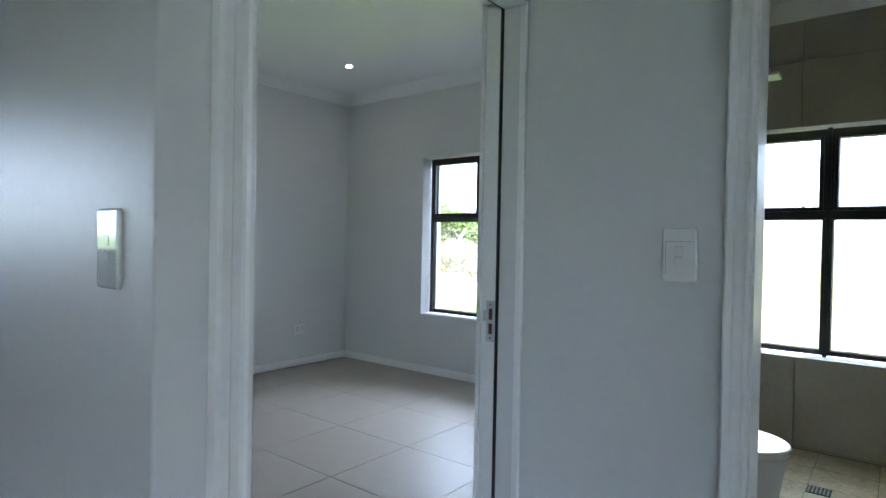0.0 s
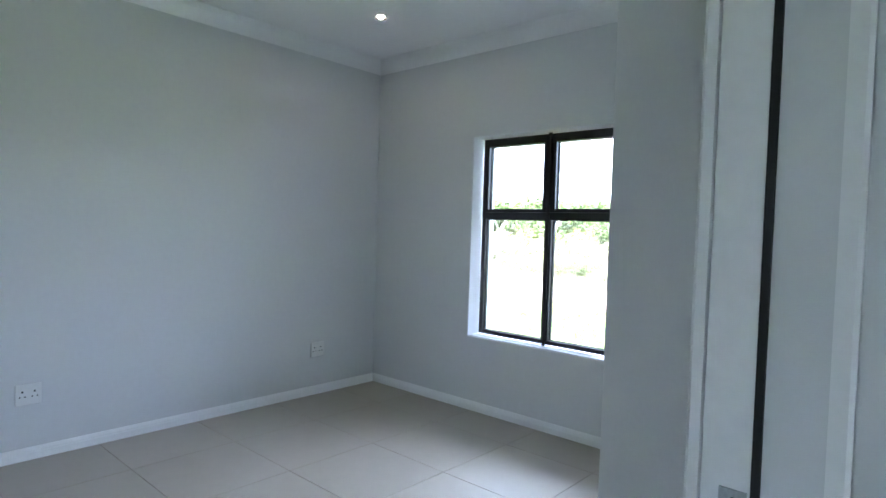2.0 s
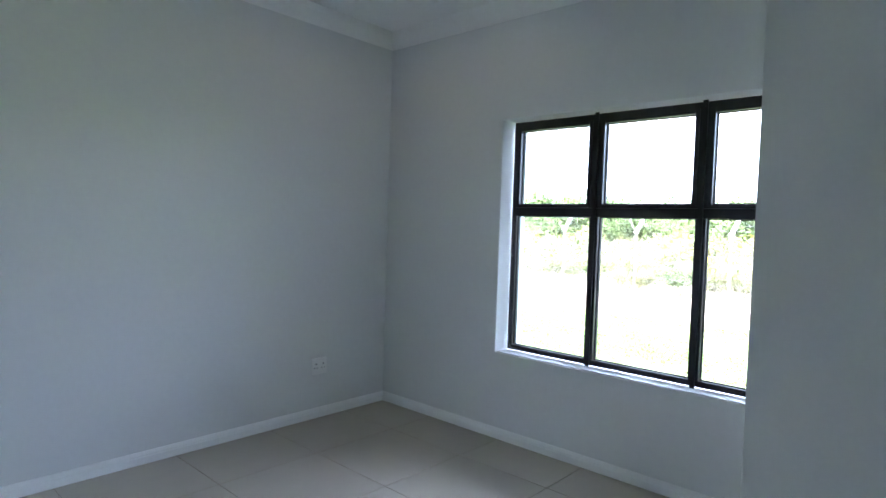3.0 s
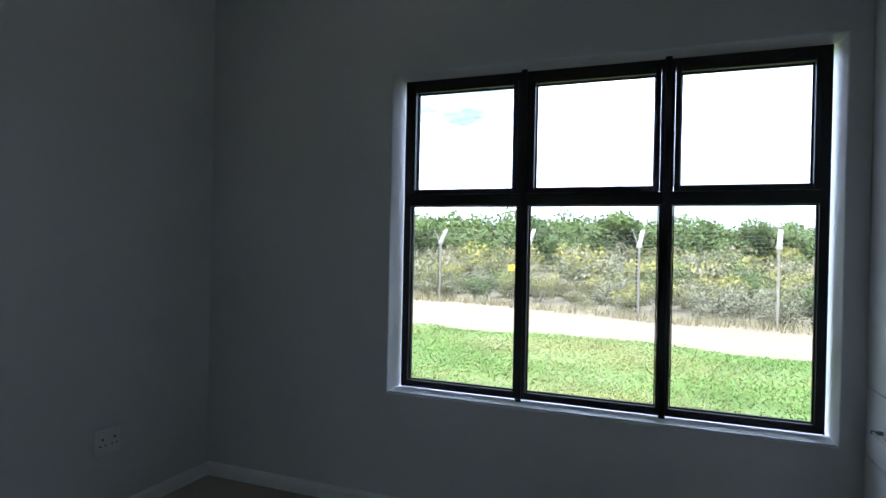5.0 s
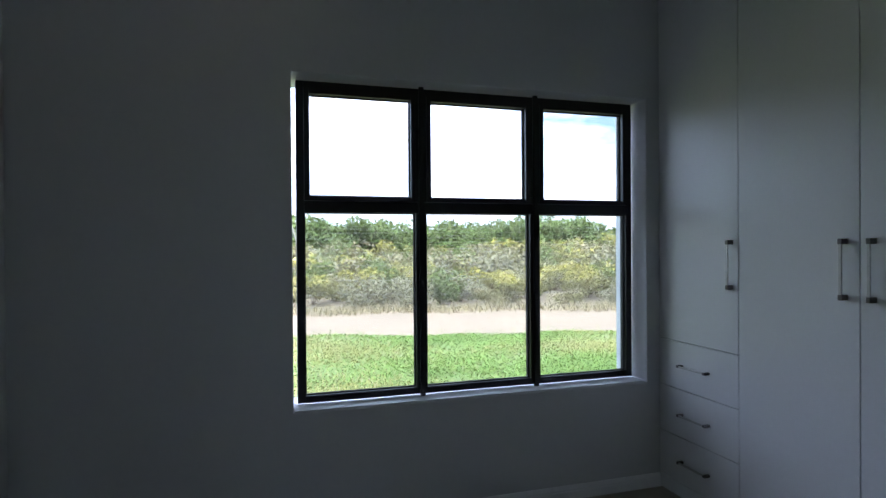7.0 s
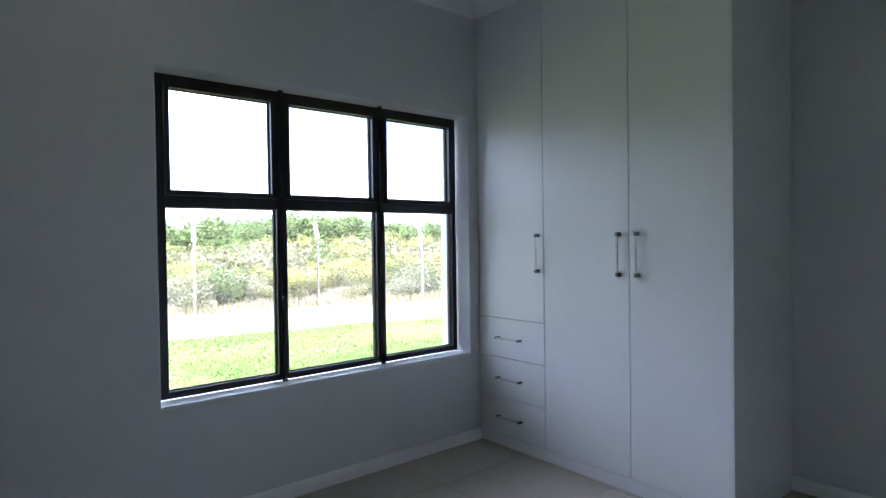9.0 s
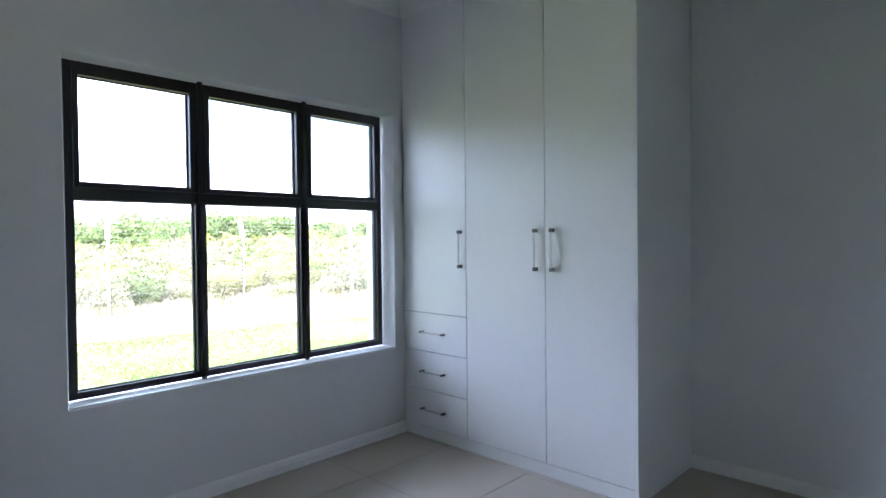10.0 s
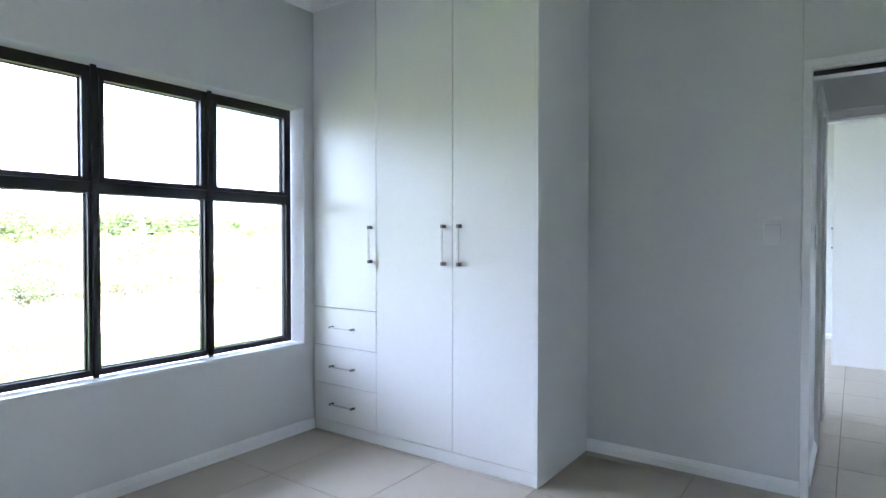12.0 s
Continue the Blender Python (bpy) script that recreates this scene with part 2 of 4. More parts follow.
def wall(name, axis, a0, a1, t0, t1, z0, z1, holes=(), mats=(None,), label="", outer=None):
    """A wall along x or y from a0 to a1, between t0 and t1 across, with rectangular holes (u0, u1, v0, v1) through it."""
    bm = bmesh.new()
    us = sorted({a0, a1, *[h[0] for h in holes], *[h[1] for h in holes]})
    vs = sorted({z0, z1, *[h[2] for h in holes], *[h[3] for h in holes]})
    solid = {}
    for i in range(len(us) - 1):
        for j in range(len(vs) - 1):
            cu, cv = (us[i] + us[i + 1]) / 2, (vs[j] + vs[j + 1]) / 2
            solid[i, j] = not any(h[0] < cu < h[1] and h[2] < cv < h[3] for h in holes)
    cache = {}

    def vert(u, t, v):
        key = (round(u, 5), round(t, 5), round(v, 5))
        if key not in cache:
            cache[key] = bm.verts.new((u, t, v) if axis == "x" else (t, u, v))
        return cache[key]

    def face(pts, mi):
        f = bm.faces.new([vert(*p) for p in pts])
        f.material_index = mi
    for (i, j), s in solid.items():
        if not s:
            continue
        u0, u1, v0, v1 = us[i], us[i + 1], vs[j], vs[j + 1]
        face(((u0, t0, v0), (u1, t0, v0), (u1, t0, v1), (u0, t0, v1)), 0)
        face(((u0, t1, v0), (u1, t1, v0), (u1, t1, v1), (u0, t1, v1)), 1)
        edge = lambda a, b: 2 if (0 <= a < len(us) - 1 and 0 <= b < len(vs) - 1) else 0
        if not solid.get((i - 1, j)):
            face(((u0, t0, v0), (u0, t1, v0), (u0, t1, v1), (u0, t0, v1)), edge(i - 1, j))
        if not solid.get((i + 1, j)):
            face(((u1, t0, v0), (u1, t1, v0), (u1, t1, v1), (u1, t0, v1)), edge(i + 1, j))
        if not solid.get((i, j - 1)):
            face(((u0, t0, v0), (u1, t0, v0), (u1, t1, v0), (u0, t1, v0)), edge(i, j - 1))
        if not solid.get((i, j + 1)):
            face(((u0, t0, v1), (u1, t0, v1), (u1, t1, v1), (u0, t1, v1)), edge(i, j + 1))
    ob = part(name, bm, mats, None, label)
    bv = ob.modifiers.new("soft_corner", "BEVEL")
    bv.width, bv.segments, bv.limit_method, bv.angle_limit = 0.006, 3, "ANGLE", radians(40)
    return tagged(ob, "", "wall", kind="structure")


# ---- the house ----
H = 2.77                                  # ceiling height
W, D = 3.600, -3.660                       # bedroom: x 0 to W, y 0 to D
WIN = (1.064, 2.873, 0.557, 2.050)        # bedroom window opening
BWIN = (3.74, 4.87, 0.575, 2.012)         # bathroom window opening
FWIN = (5.45, 8.15, 0.02, 2.4)           # far room window opening, unseen and widened for light
inside = (M_WALL, M_OUTWALL, M_REVEAL)
wall("wall_north", "x", -0.28, W + 0.06, 0.0, 0.28, -0.3, 3.0, [WIN], inside, "grey painted bedroom wall with a deep window opening")
wall("wall_north_bathroom", "x", W + 0.06, 5.16, 0.0, 0.28, -0.3, 3.0, [BWIN], (M_GROUT, M_OUTWALL, M_REVEAL), "taupe tiled bathroom wall round the window")
wall("wall_north_far_room", "x", 5.16, 9.15, 0.0, 0.28, -0.3, 3.0, [FWIN], inside, "grey painted wall with an unseen opening added for light")
wall("wall_west", "y", -6.8, 0.0, 0.0, -0.28, -0.3, 3.0, [(-5.5, -4.6, 1.1, 2.0)], inside, "plain light grey painted wall")
wall("wall_south_bedroom", "x", 0.0, 3.745, D, -3.79, 0.0, H, [], (M_WALL, M_WALL, M_WALL), "plain light grey painted wall")
wall("wall_east_bedroom", "y", D, -2.64, W, 3.745, 0.0, H, [(-3.638, -2.671, 0.0, 2.037)], (M_WALL, M_WALL, M_WALL), "grey painted wall with the bedroom doorway")
wall("wall_between_rooms", "y", -2.64, 0.0, W, 3.70, 0.0, H, [], (M_WALL, M_BTILE, M_WALL), "grey painted wall behind the wardrobe")
wall("wall_hall", "x", 3.745, 5.12, -2.665, -2.555, 0.0, H, [(4.376, 5.03, 0.0, 2.04)], (M_WALL, M_BTILE, M_WALL), "grey painted hall wall beside a white doorway")
# Wide second hole is out of view, added to pass daylight into the hall.
wall("wall_hall_end", "y", -6.8, -2.555, 5.12, 5.24, 0.0, H, [(-3.70, -2.57, 0.0, 2.03), (-6.3, -4.25, 0.0, 2.25)], (M_WALL, M_WALL, M_WALL), "grey painted hall end wall with a doorway")
wall("wall_between_bathroom", "y", -2.555, 0.0, 5.10, 5.24, 0.0, H, [], (M_BTILE, M_WALL, M_WALL), "plain painted partition wall")
wall("wall_far_room_east", "y", -6.8, 0.28, 8.85, 9.15, -0.3, 3.0, [], (M_WALL, M_OUTWALL, M_WALL), "plain light painted wall")
wall("wall_far_room_south", "x", 5.24, 8.85, -3.70, -3.58, 0.0, H, [], (M_WALL, M_WALL, M_WALL), "plain light painted wall")
# The hole holds an unseen window, added to brighten the hall.
wall("wall_south", "x", -0.28, 9.15, -6.8, -7.08, -0.3, 3.0, [(6.1, 7.6, 0.5, 2.2)], inside, "plain light grey painted wall")

ceil = boxes("ceiling", M_CEIL, None, (-0.1, 9.0, -6.9, 0.1, H, H + 0.12), bevel=0, label="smooth white painted ceiling")
tagged(ceil, "", "ceiling", kind="structure")
# Plain slab out of view, added to keep daylight out from above.
roof = boxes("roof", M_ROOF, None, (-0.6, 9.5, -7.4, 0.62, 3.004, 3.12), bevel=0.01, label="unseen flat grey slab with an overhang, added to block light")
tagged(roof, "", "roof", kind="structure")

COVE = [(0, -0.098), (0.004, -0.097), (0.012, -0.086), (0.030, -0.070), (0.050, -0.050), (0.070, -0.030), (0.092, -0.014), (0.104, -0.005), (0.105, -0.003), (0, -0.003)]
SKIRT = [(0, 0.001), (0.015, 0.001), (0.015, 0.040), (0.012, 0.046), (0.012, 0.052), (0.008, 0.060), (0.004, 0.068), (0, 0.070)]


def run(name, profile, path, z, mat, label, closed=False):
    bm = bmesh.new()
    sweep(bm, profile, path, lambda u, v, h: (u, v, z + h), closed)
    ob = part(name, bm, mat, None, label)
    return tagged(ob, "", "cornice" if "cornice" in name else "baseboard", kind="structure")


WX, WY = 2.950, -1.595                     # wardrobe front and free end
run("cornice", COVE, [(WX, 0.0), (0.0, 0.0), (0.0, D), (W, D), (W, WY), (WX, WY)], H, M_CEIL, "white moulded plaster cornice", True)
run("cornice", COVE, [(5.12, -2.665), (3.745, -2.665), (3.745, -3.79), (0.0, -3.79), (0.0, -6.8), (5.12, -6.8)], H, M_CEIL, "white moulded plaster cornice", True)
run("cornice", COVE, [(5.10, 0), (3.70, 0), (3.70, -2.52), (5.10, -2.52)], H, M_CEIL, "white moulded plaster cornice", True)
run("baseboard", SKIRT, [(WX, 0.0), (0.0, 0.0), (0.0, D), (W, D)], 0, M_TRIM, "white moulded skirting board")
run("baseboard", SKIRT, [(W, -2.642), (W, WY)], 0, M_TRIM, "white moulded skirting board")
run("baseboard", SKIRT, [(4.316, -2.665), (3.76, -2.665)], 0, M_TRIM, "white moulded skirting board")
run("baseboard", SKIRT, [(3.745, -3.72), (3.745, -3.79), (0.0, -3.79), (0.0, -6.8), (5.12, -6.8), (5.12, -6.3)], 0, M_TRIM, "white moulded skirting board")
run("baseboard", SKIRT, [(5.12, -4.25), (5.12, -3.79)], 0, M_TRIM, "white moulded skirting board")
run("baseboard", SKIRT, [(7.13, -3.58), (5.24, -3.58)], 0, M_TRIM, "white moulded skirting board")
run("baseboard", SKIRT, [(8.85, -2.66), (8.85, 0.0), (5.24, 0.0), (5.24, -2.66)], 0, M_TRIM, "white moulded skirting board")


# ---- windows ----
def window(name, x0, x1, z0, z1, cols, transom, label, yf=0.10, lower_glass=None):
    """Black aluminium window: vents above with their own sashes, fixed panes below; cols are the mullion centres."""
    w = base(name, (x0 + x1) / 2, yf + 0.03, z0, label, "window", kind="structure")
    fx0, fx1, fz0, fz1 = x0 + 0.023, x1 - 0.022, z0 + 0.013, z1 - 0.008
    y0, y1 = yf, yf + 0.055
    boxes("window_frame", M_ALU, w,
                            (fx0, fx0 + 0.034, y0, y1, fz0, fz1), (fx1 - 0.034, fx1, y0, y1, fz0, fz1),
                            (fx0 + 0.034, fx1 - 0.034, y0, y1, fz1 - 0.036, fz1), (fx0 + 0.034, fx1 - 0.034, y0, y1, fz0, fz0 + 0.032),
                            label="black aluminium outer frame")
    edges = [fx0 + 0.034, *cols, fx1 - 0.034]
    boxes("transom", M_ALU, w, (fx0 + 0.034, fx1 - 0.034, y0 - 0.002, y1, transom - 0.026, transom + 0.026))
    for c in cols:
        boxes("mullion", M_ALU, w, (c - 0.027, c + 0.027, y0 - 0.006, y1, fz0 + 0.032, transom - 0.027),
                   (c - 0.027, c + 0.027, y0 - 0.006, y1, transom + 0.027, fz1 - 0.036))
        boxes("coupling_cover", M_ALU, w, (c - 0.013, c + 0.013, y0 - 0.018, y0 - 0.0065, fz0 - 0.010, fz1 + 0.006), bevel=0.004)
    for i in range(len(edges) - 1):
        a = edges[i] + (0.028 if i else 0.001)
        b = edges[i + 1] - (0.028 if i < len(edges) - 2 else 0.001)
        za, zb = transom + 0.027, fz1 - 0.037
        s = 0.022
        boxes("sash", M_ALU, w, (a, a + s, y0 - 0.010, y1 - 0.006, za, zb), (b - s, b, y0 - 0.010, y1 - 0.006, za, zb),
                     (a + s, b - s, y0 - 0.010, y1 - 0.006, zb - s, zb), (a + s, b - s, y0 - 0.010, y1 - 0.006, za, za + s), bevel=0.003,
                     label="black top-hung sash")
        for lo, hi, pa, pb in ((za + s, zb - s, a + s, b - s), (fz0 + 0.032, transom - 0.026, a, b)):
            boxes("gasket", M_GASKET, w, (pa, pa + 0.005, y0 + 0.018, y0 + 0.034, lo, hi), (pb - 0.005, pb, y0 + 0.018, y0 + 0.034, lo, hi),
                  (pa + 0.005, pb - 0.005, y0 + 0.018, y0 + 0.034, hi - 0.005, hi), (pa + 0.005, pb - 0.005, y0 + 0.018, y0 + 0.034, lo, lo + 0.005), bevel=0)
            frosted = lower_glass is not None and hi < transom
            g = boxes("pane", lower_glass if frosted else M_GLASS, w, (pa + 0.004, pb - 0.004, y0 + 0.023, y0 + 0.028, lo + 0.004, hi - 0.004), bevel=0,
                      label="obscure frosted glass pane" if frosted else "glass pane tinted to dim the view outside")
            g.visible_shadow = False
    return w


window("window_1", *WIN, (1.672, 2.274), 1.469, "black aluminium window with six panes, three vents over three fixed panes")
window("window_2", *BWIN, (4.300,), 1.467, "black aluminium bathroom window with four panes", lower_glass=M_FROST)
# This window is never in view; its size is made up to brighten the room.
window("far_room_light_window", *FWIN, (6.35, 7.25), 1.9, "black aluminium window with six panes")
sill = boxes("window_sill", M_REVEAL, None, (WIN[0] + 0.004, WIN[1] - 0.004, 0.004, 0.102, WIN[2] - 0.02, WIN[2] + 0.006), bevel=0.003, label="white painted window sill")
tagged(sill, "", "window sill", kind="structure")
w4 = base("window_4", 0, -5.05, 1.1, "black aluminium window with two panes in the hall", "window", kind="structure")
for y0, y1 in ((-5.495, -5.05), (-5.05, -4.605)):
    boxes("window_frame", M_ALU, w4, (-0.16, -0.10, y0, y0 + 0.045, 1.105, 1.995), (-0.16, -0.10, y1 - 0.045, y1, 1.105, 1.995),
          (-0.16, -0.10, y0 + 0.045, y1 - 0.045, 1.105, 1.15), (-0.16, -0.10, y0 + 0.045, y1 - 0.045, 1.95, 1.995))
    g = boxes("pane", M_GLASS, w4, (-0.132, -0.127, y0 + 0.045, y1 - 0.045, 1.15, 1.95), bevel=0, label="glass pane tinted to dim the view outside")
    g.visible_shadow = False

# Made-up window out of view, put here only to light the hall.
w5 = base("hall_light_window", 6.9, -6.9, 0.5, "unseen two-pane window added beyond the hall to light it", "window", kind="structure")
for x0, x1 in ((6.105, 6.85), (6.85, 7.595)):
    boxes("window_frame", M_ALU, w5, (x0, x0 + 0.045, -6.96, -6.90, 0.505, 2.195), (x1 - 0.045, x1, -6.96, -6.90, 0.505, 2.195),
          (x0 + 0.045, x1 - 0.045, -6.96, -6.90, 0.505, 0.55), (x0 + 0.045, x1 - 0.045, -6.96, -6.90, 2.15, 2.195))
    g = boxes("pane", M_GLASS, w5, (x0 + 0.045, x1 - 0.045, -6.932, -6.927, 0.55, 2.15), bevel=0, label="glass pane tinted to dim the view outside")
    g.visible_shadow = False

# ---- doorways ----
ARCH = [(0, 0), (0, 0.012), (0.006, 0.018), (0.014, 0.019), (0.020, 0.014), (0.028, 0.013), (0.046, 0.016), (0.052, 0.022), (0.070, 0.024), (0.078, 0.020), (0.080, 0)]
d1 = base("door_1", 3.56, -3.05, 0, "white moulded door frame of the bedroom doorway", "door frame", kind="structure")
ZT = 2.017
boxes("jamb", M_TRIM, d1, (3.601, 3.655, -2.675, -2.6505, 0.002, ZT + 0.018), (3.664, 3.746, -2.657, -2.6405, 0.002, ZT - 0.006), bevel=0.0015)
boxes("jamb", M_TRIM, d1, (3.601, 3.655, -3.6375, -3.625, 0.002, ZT + 0.018), (3.664, 3.746, -3.6375, -3.617, 0.002, ZT - 0.006), bevel=0.0015)
boxes("head", M_TRIM, d1, (3.601, 3.655, -3.624, -2.676, ZT, ZT + 0.018), (3.664, 3.746, -3.616, -2.658, ZT - 0.024, ZT + 0.018), bevel=0.0015)
boxes("seal", M_SEAL, d1, (3.655, 3.664, -2.677, -2.6555, 0.003, ZT - 0.003), (3.655, 3.664, -3.6245, -3.6175, 0.003, ZT - 0.003), (3.655, 3.664, -3.616, -2.678, ZT - 0.022, ZT - 0.0005), bevel=0, label="black rubber door seal")
bm = bmesh.new()
sweep(bm, [(0, 0), (0, 0.012), (0.004, 0.016), (0.030, 0.016), (0.035, 0.012), (0.035, 0)], [(-2.680, 0.0), (-2.680, ZT + 0.006), (-3.631, ZT + 0.006), (-3.631, 0.0)][::-1], lambda u, v, h: (W - 0.001 - h, u, v))
part("architrave", bm, M_TRIM, d1, "flat white architrave")
bm = bmesh.new()
sweep(bm, ARCH, [(-3.619, 0.0), (-3.619, ZT + 0.012), (-2.666, ZT + 0.012)], lambda u, v, h: (3.746 + h, u, v))
part("architrave", bm, M_TRIM, d1, "white moulded architrave")
bm = bmesh.new()
lower, upper = ([bm.verts.new((x, y, z)) for x, y in ((3.6645, -2.650), (3.6645, -2.658), (3.668, -2.661), (3.688, -2.661), (3.691, -2.6655), (3.712, -2.666), (3.715, -2.6705), (3.741, -2.672), (3.7455, -2.669), (3.7455, -2.650))]
                for z in (0.002, ZT - 0.026))
for k in range(10):
    bm.faces.new((lower[k], lower[(k + 1) % 10], upper[(k + 1) % 10], upper[k]))
bm.faces.new(upper)
bm.faces.new(lower[::-1])
part("stop_moulding", bm, M_TRIM, d1, "white reeded stop moulding")
stk = boxes("strike_plate", M_STEEL, d1, (3.6220, 3.6520, -2.6775, -2.6752, 0.9412, 0.9652), (3.6220, 3.6520, -2.6775, -2.6752, 0.9988, 1.0108), (3.6220, 3.6520, -2.6775, -2.6752, 1.0468, 1.0720),
            (3.6220, 3.6304, -2.6775, -2.6752, 0.9652, 1.0468), (3.6448, 3.6520, -2.6775, -2.6752, 0.9652, 1.0468), (3.6100, 3.6220, -2.6782, -2.6755, 1.0060, 1.0420), bevel=0.0006, label="galvanised steel strike plate")
boxes("bolt_hole", M_WOOD, stk, (3.6304, 3.6448, -2.6760, -2.6751, 0.9652, 0.9988), (3.6304, 3.6448, -2.6760, -2.6751, 1.0108, 1.0468), bevel=0, label="raw brown timber showing in the bolt hole")
bm = bmesh.new()
for z in (0.9532, 1.0600):
    cyl(bm, (3.6376, -2.6768, z), (3.6376, -2.6792, z), 0.0036, 0.0026, 12)
part("screw", bm, M_FOOT, stk)

leaf_len, leaf_ang = 0.885, radians(22.8)
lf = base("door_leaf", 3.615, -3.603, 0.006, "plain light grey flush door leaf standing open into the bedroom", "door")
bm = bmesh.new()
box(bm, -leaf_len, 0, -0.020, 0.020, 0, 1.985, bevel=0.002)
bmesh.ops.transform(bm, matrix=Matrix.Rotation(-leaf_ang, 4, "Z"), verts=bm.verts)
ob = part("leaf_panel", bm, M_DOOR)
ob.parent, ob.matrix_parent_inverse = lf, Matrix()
for z in (0.22, 1.0, 1.76):
    bm = bmesh.new()
    cyl(bm, (3.622, -3.622, z), (3.622, -3.622, z + 0.09), 0.006)
    part("hinge", bm, M_STEEL, lf)

d2 = base("door_2", 4.61, -2.575, 0, "white moulded door frame of the bathroom doorway", "door frame", kind="structure")
boxes("jamb", M_TRIM, d2, (4.3765, 4.386, -2.664, -2.556, 0.002, 2.026), (5.016, 5.0295, -2.664, -2.556, 0.002, 2.026), (4.386, 5.016, -2.664, -2.556, 2.026, 2.0395), bevel=0.001)
bm = bmesh.new()
sweep(bm, [(d * 0.75, h) for d, h in ARCH], [(4.380, 0.0), (4.380, 2.036), (5.028, 2.036), (5.028, 0.0)], lambda u, v, h: (u, -2.6655 - h, v))
part("architrave", bm, M_TRIM, d2, "white moulded architrave")
d3 = base("door_3", 5.18, -3.15, 0, "white door frame at the end of the hall", "door frame", kind="structure")
boxes("jamb", M_TRIM, d3, (5.121, 5.239, -2.583, -2.5705, 0.002, 2.016), (5.121, 5.239, -3.6995, -3.687, 0.002, 2.016), (5.121, 5.239, -3.687, -2.583, 2.016, 2.0295), bevel=0.001)
bm = bmesh.new()
sweep(bm, [(0, 0), (0, 0.012), (0.006, 0.018), (0.056, 0.020), (0.062, 0.014), (0.062, 0)], [(-3.697, 0.0), (-3.697, 2.026), (-2.575, 2.026), (-2.575, 0.0)], lambda u, v, h: (5.1195 - h, u, v))
part("architrave", bm, M_TRIM, d3, "white moulded architrave")


# ---- wardrobes ----
def handle(parent, p, vertical=True, length=0.222, toward=(-1, 0)):
    """A square bow handle: thin bar on two chunky feet, standing off a front that faces along toward."""
    tx, ty = toward
    h = bmesh.new()
    out, along = 0.032, length / 2
    sx, sy = -ty, tx

    def cell(bm, s0, s1, z0, z1, o0, o1, bevel):
        xs = sorted((p[0] + sx * s0 + tx * o0, p[0] + sx * s1 + tx * o1))
        ys = sorted((p[1] + sy * s0 + ty * o0, p[1] + sy * s1 + ty * o1))
        box(bm, xs[0], xs[1], ys[0], ys[1], p[2] + z0, p[2] + z1, bevel)
    if vertical:
        cell(h, -0.005, 0.005, -along + 0.012, along - 0.012, out - 0.007, out, 0.001)
        feet = [(-0.0075, 0.0075, z, z + 0.020) for z in (-along, along - 0.020)]
    else:
        cell(h, -along + 0.010, along - 0.010, -0.004, 0.004, out - 0.007, out, 0.001)
        feet = [(s, s + 0.014, -0.006, 0.006) for s in (-along, along - 0.014)]
    hd = part("handle", h, M_CHROME, parent, "slim square brushed chrome handle")
    for q in feet:
        f = bmesh.new()
        cell(f, *q, 0, out + 0.001, 0.002)
        part("handle_foot", f, M_FOOT, hd, "dark nickel handle foot")


wd = base("wardrobe", WX + 0.27, WY / 2, 0, "white built-in melamine wardrobe with three tall doors and three drawers", "wardrobe")
T, g = 0.016, 0.0024
TOP = H - 0.095
boxes("carcass", M_BOARD, wd, (WX + 0.02, W - 0.002, -0.020, -0.003, 0.080, H - 0.004), (W - 0.012, W - 0.002, WY + 0.018, -0.020, 0.080, H - 0.004),
      (WX + 0.02, W - 0.012, WY + 0.018, -0.020, 0.080, 0.096), (WX + 0.02, W - 0.012, WY + 0.018, -0.020, TOP - 0.016, TOP), (WX + 0.02, W - 0.012, -0.551, -0.535, 0.096, TOP - 0.016), bevel=0)
# Dark sheet behind the fronts, painted as the shade in their gaps.
boxes("gap_shade_sheet", M_GAP_SHADE, wd, (WX + 0.0175, WX + 0.0198, WY + 0.020, -0.004, 0.082, TOP), bevel=0)
boxes("side_panel", M_BOARD, wd, (WX - 0.002, W - 0.002, WY, WY + 0.016, 0.001, TOP + 0.06), bevel=0.001, label="white full-height end panel")
boxes("plinth", M_BOARD, wd, (WX + 0.004, WX + 0.020, WY + 0.017, -0.003, 0.001, 0.070), bevel=0.001)
boxes("top_filler", M_BOARD, wd, (WX - 0.001, WX + 0.016, WY + 0.017, -0.003, TOP, H - 0.090), bevel=0.001)
cols = [(-0.004, -0.543), (-0.543, -1.091), (-1.091, WY + 0.017)]
for i, (a, b) in enumerate(cols):
    z0 = 0.791 if i == 0 else 0.072
    d = boxes("door", M_BOARD, wd, (WX, WX + T, b + (0.0006 if i == 2 else g), a - g, z0 + g, TOP - 0.002), bevel=0.0012, label="flat white melamine door")
    handle(d, (WX, (b + 0.036, b + 0.051, a - 0.052)[i], 1.191))
for z0, z1, hz in ((0.549, 0.791, 0.671), (0.307, 0.549, 0.424), (0.072, 0.307, 0.187)):
    d = boxes("drawer", M_BOARD, wd, (WX, WX + T, -0.543 + g, -0.004 - g, z0 + g, z1 - g), bevel=0.0012, label="flat white drawer front")
    handle(d, (WX, -0.270, hz), False, 0.195)

cb = base("cupboard", 8.0, -3.13, 0, "white built-in cupboard in the far room", "wardrobe")
boxes("side_panel", M_BOARD, cb, (7.140, 7.156, -3.575, -2.672, 0.001, H - 0.01), bevel=0.001)
boxes("carcass", M_BOARD, cb, (7.156, 8.846, -3.575, -2.697, 0.09, H - 0.01), bevel=0)
boxes("plinth", M_BOARD, cb, (7.156, 8.846, -2.725, -2.710, 0.001, 0.09), bevel=0)
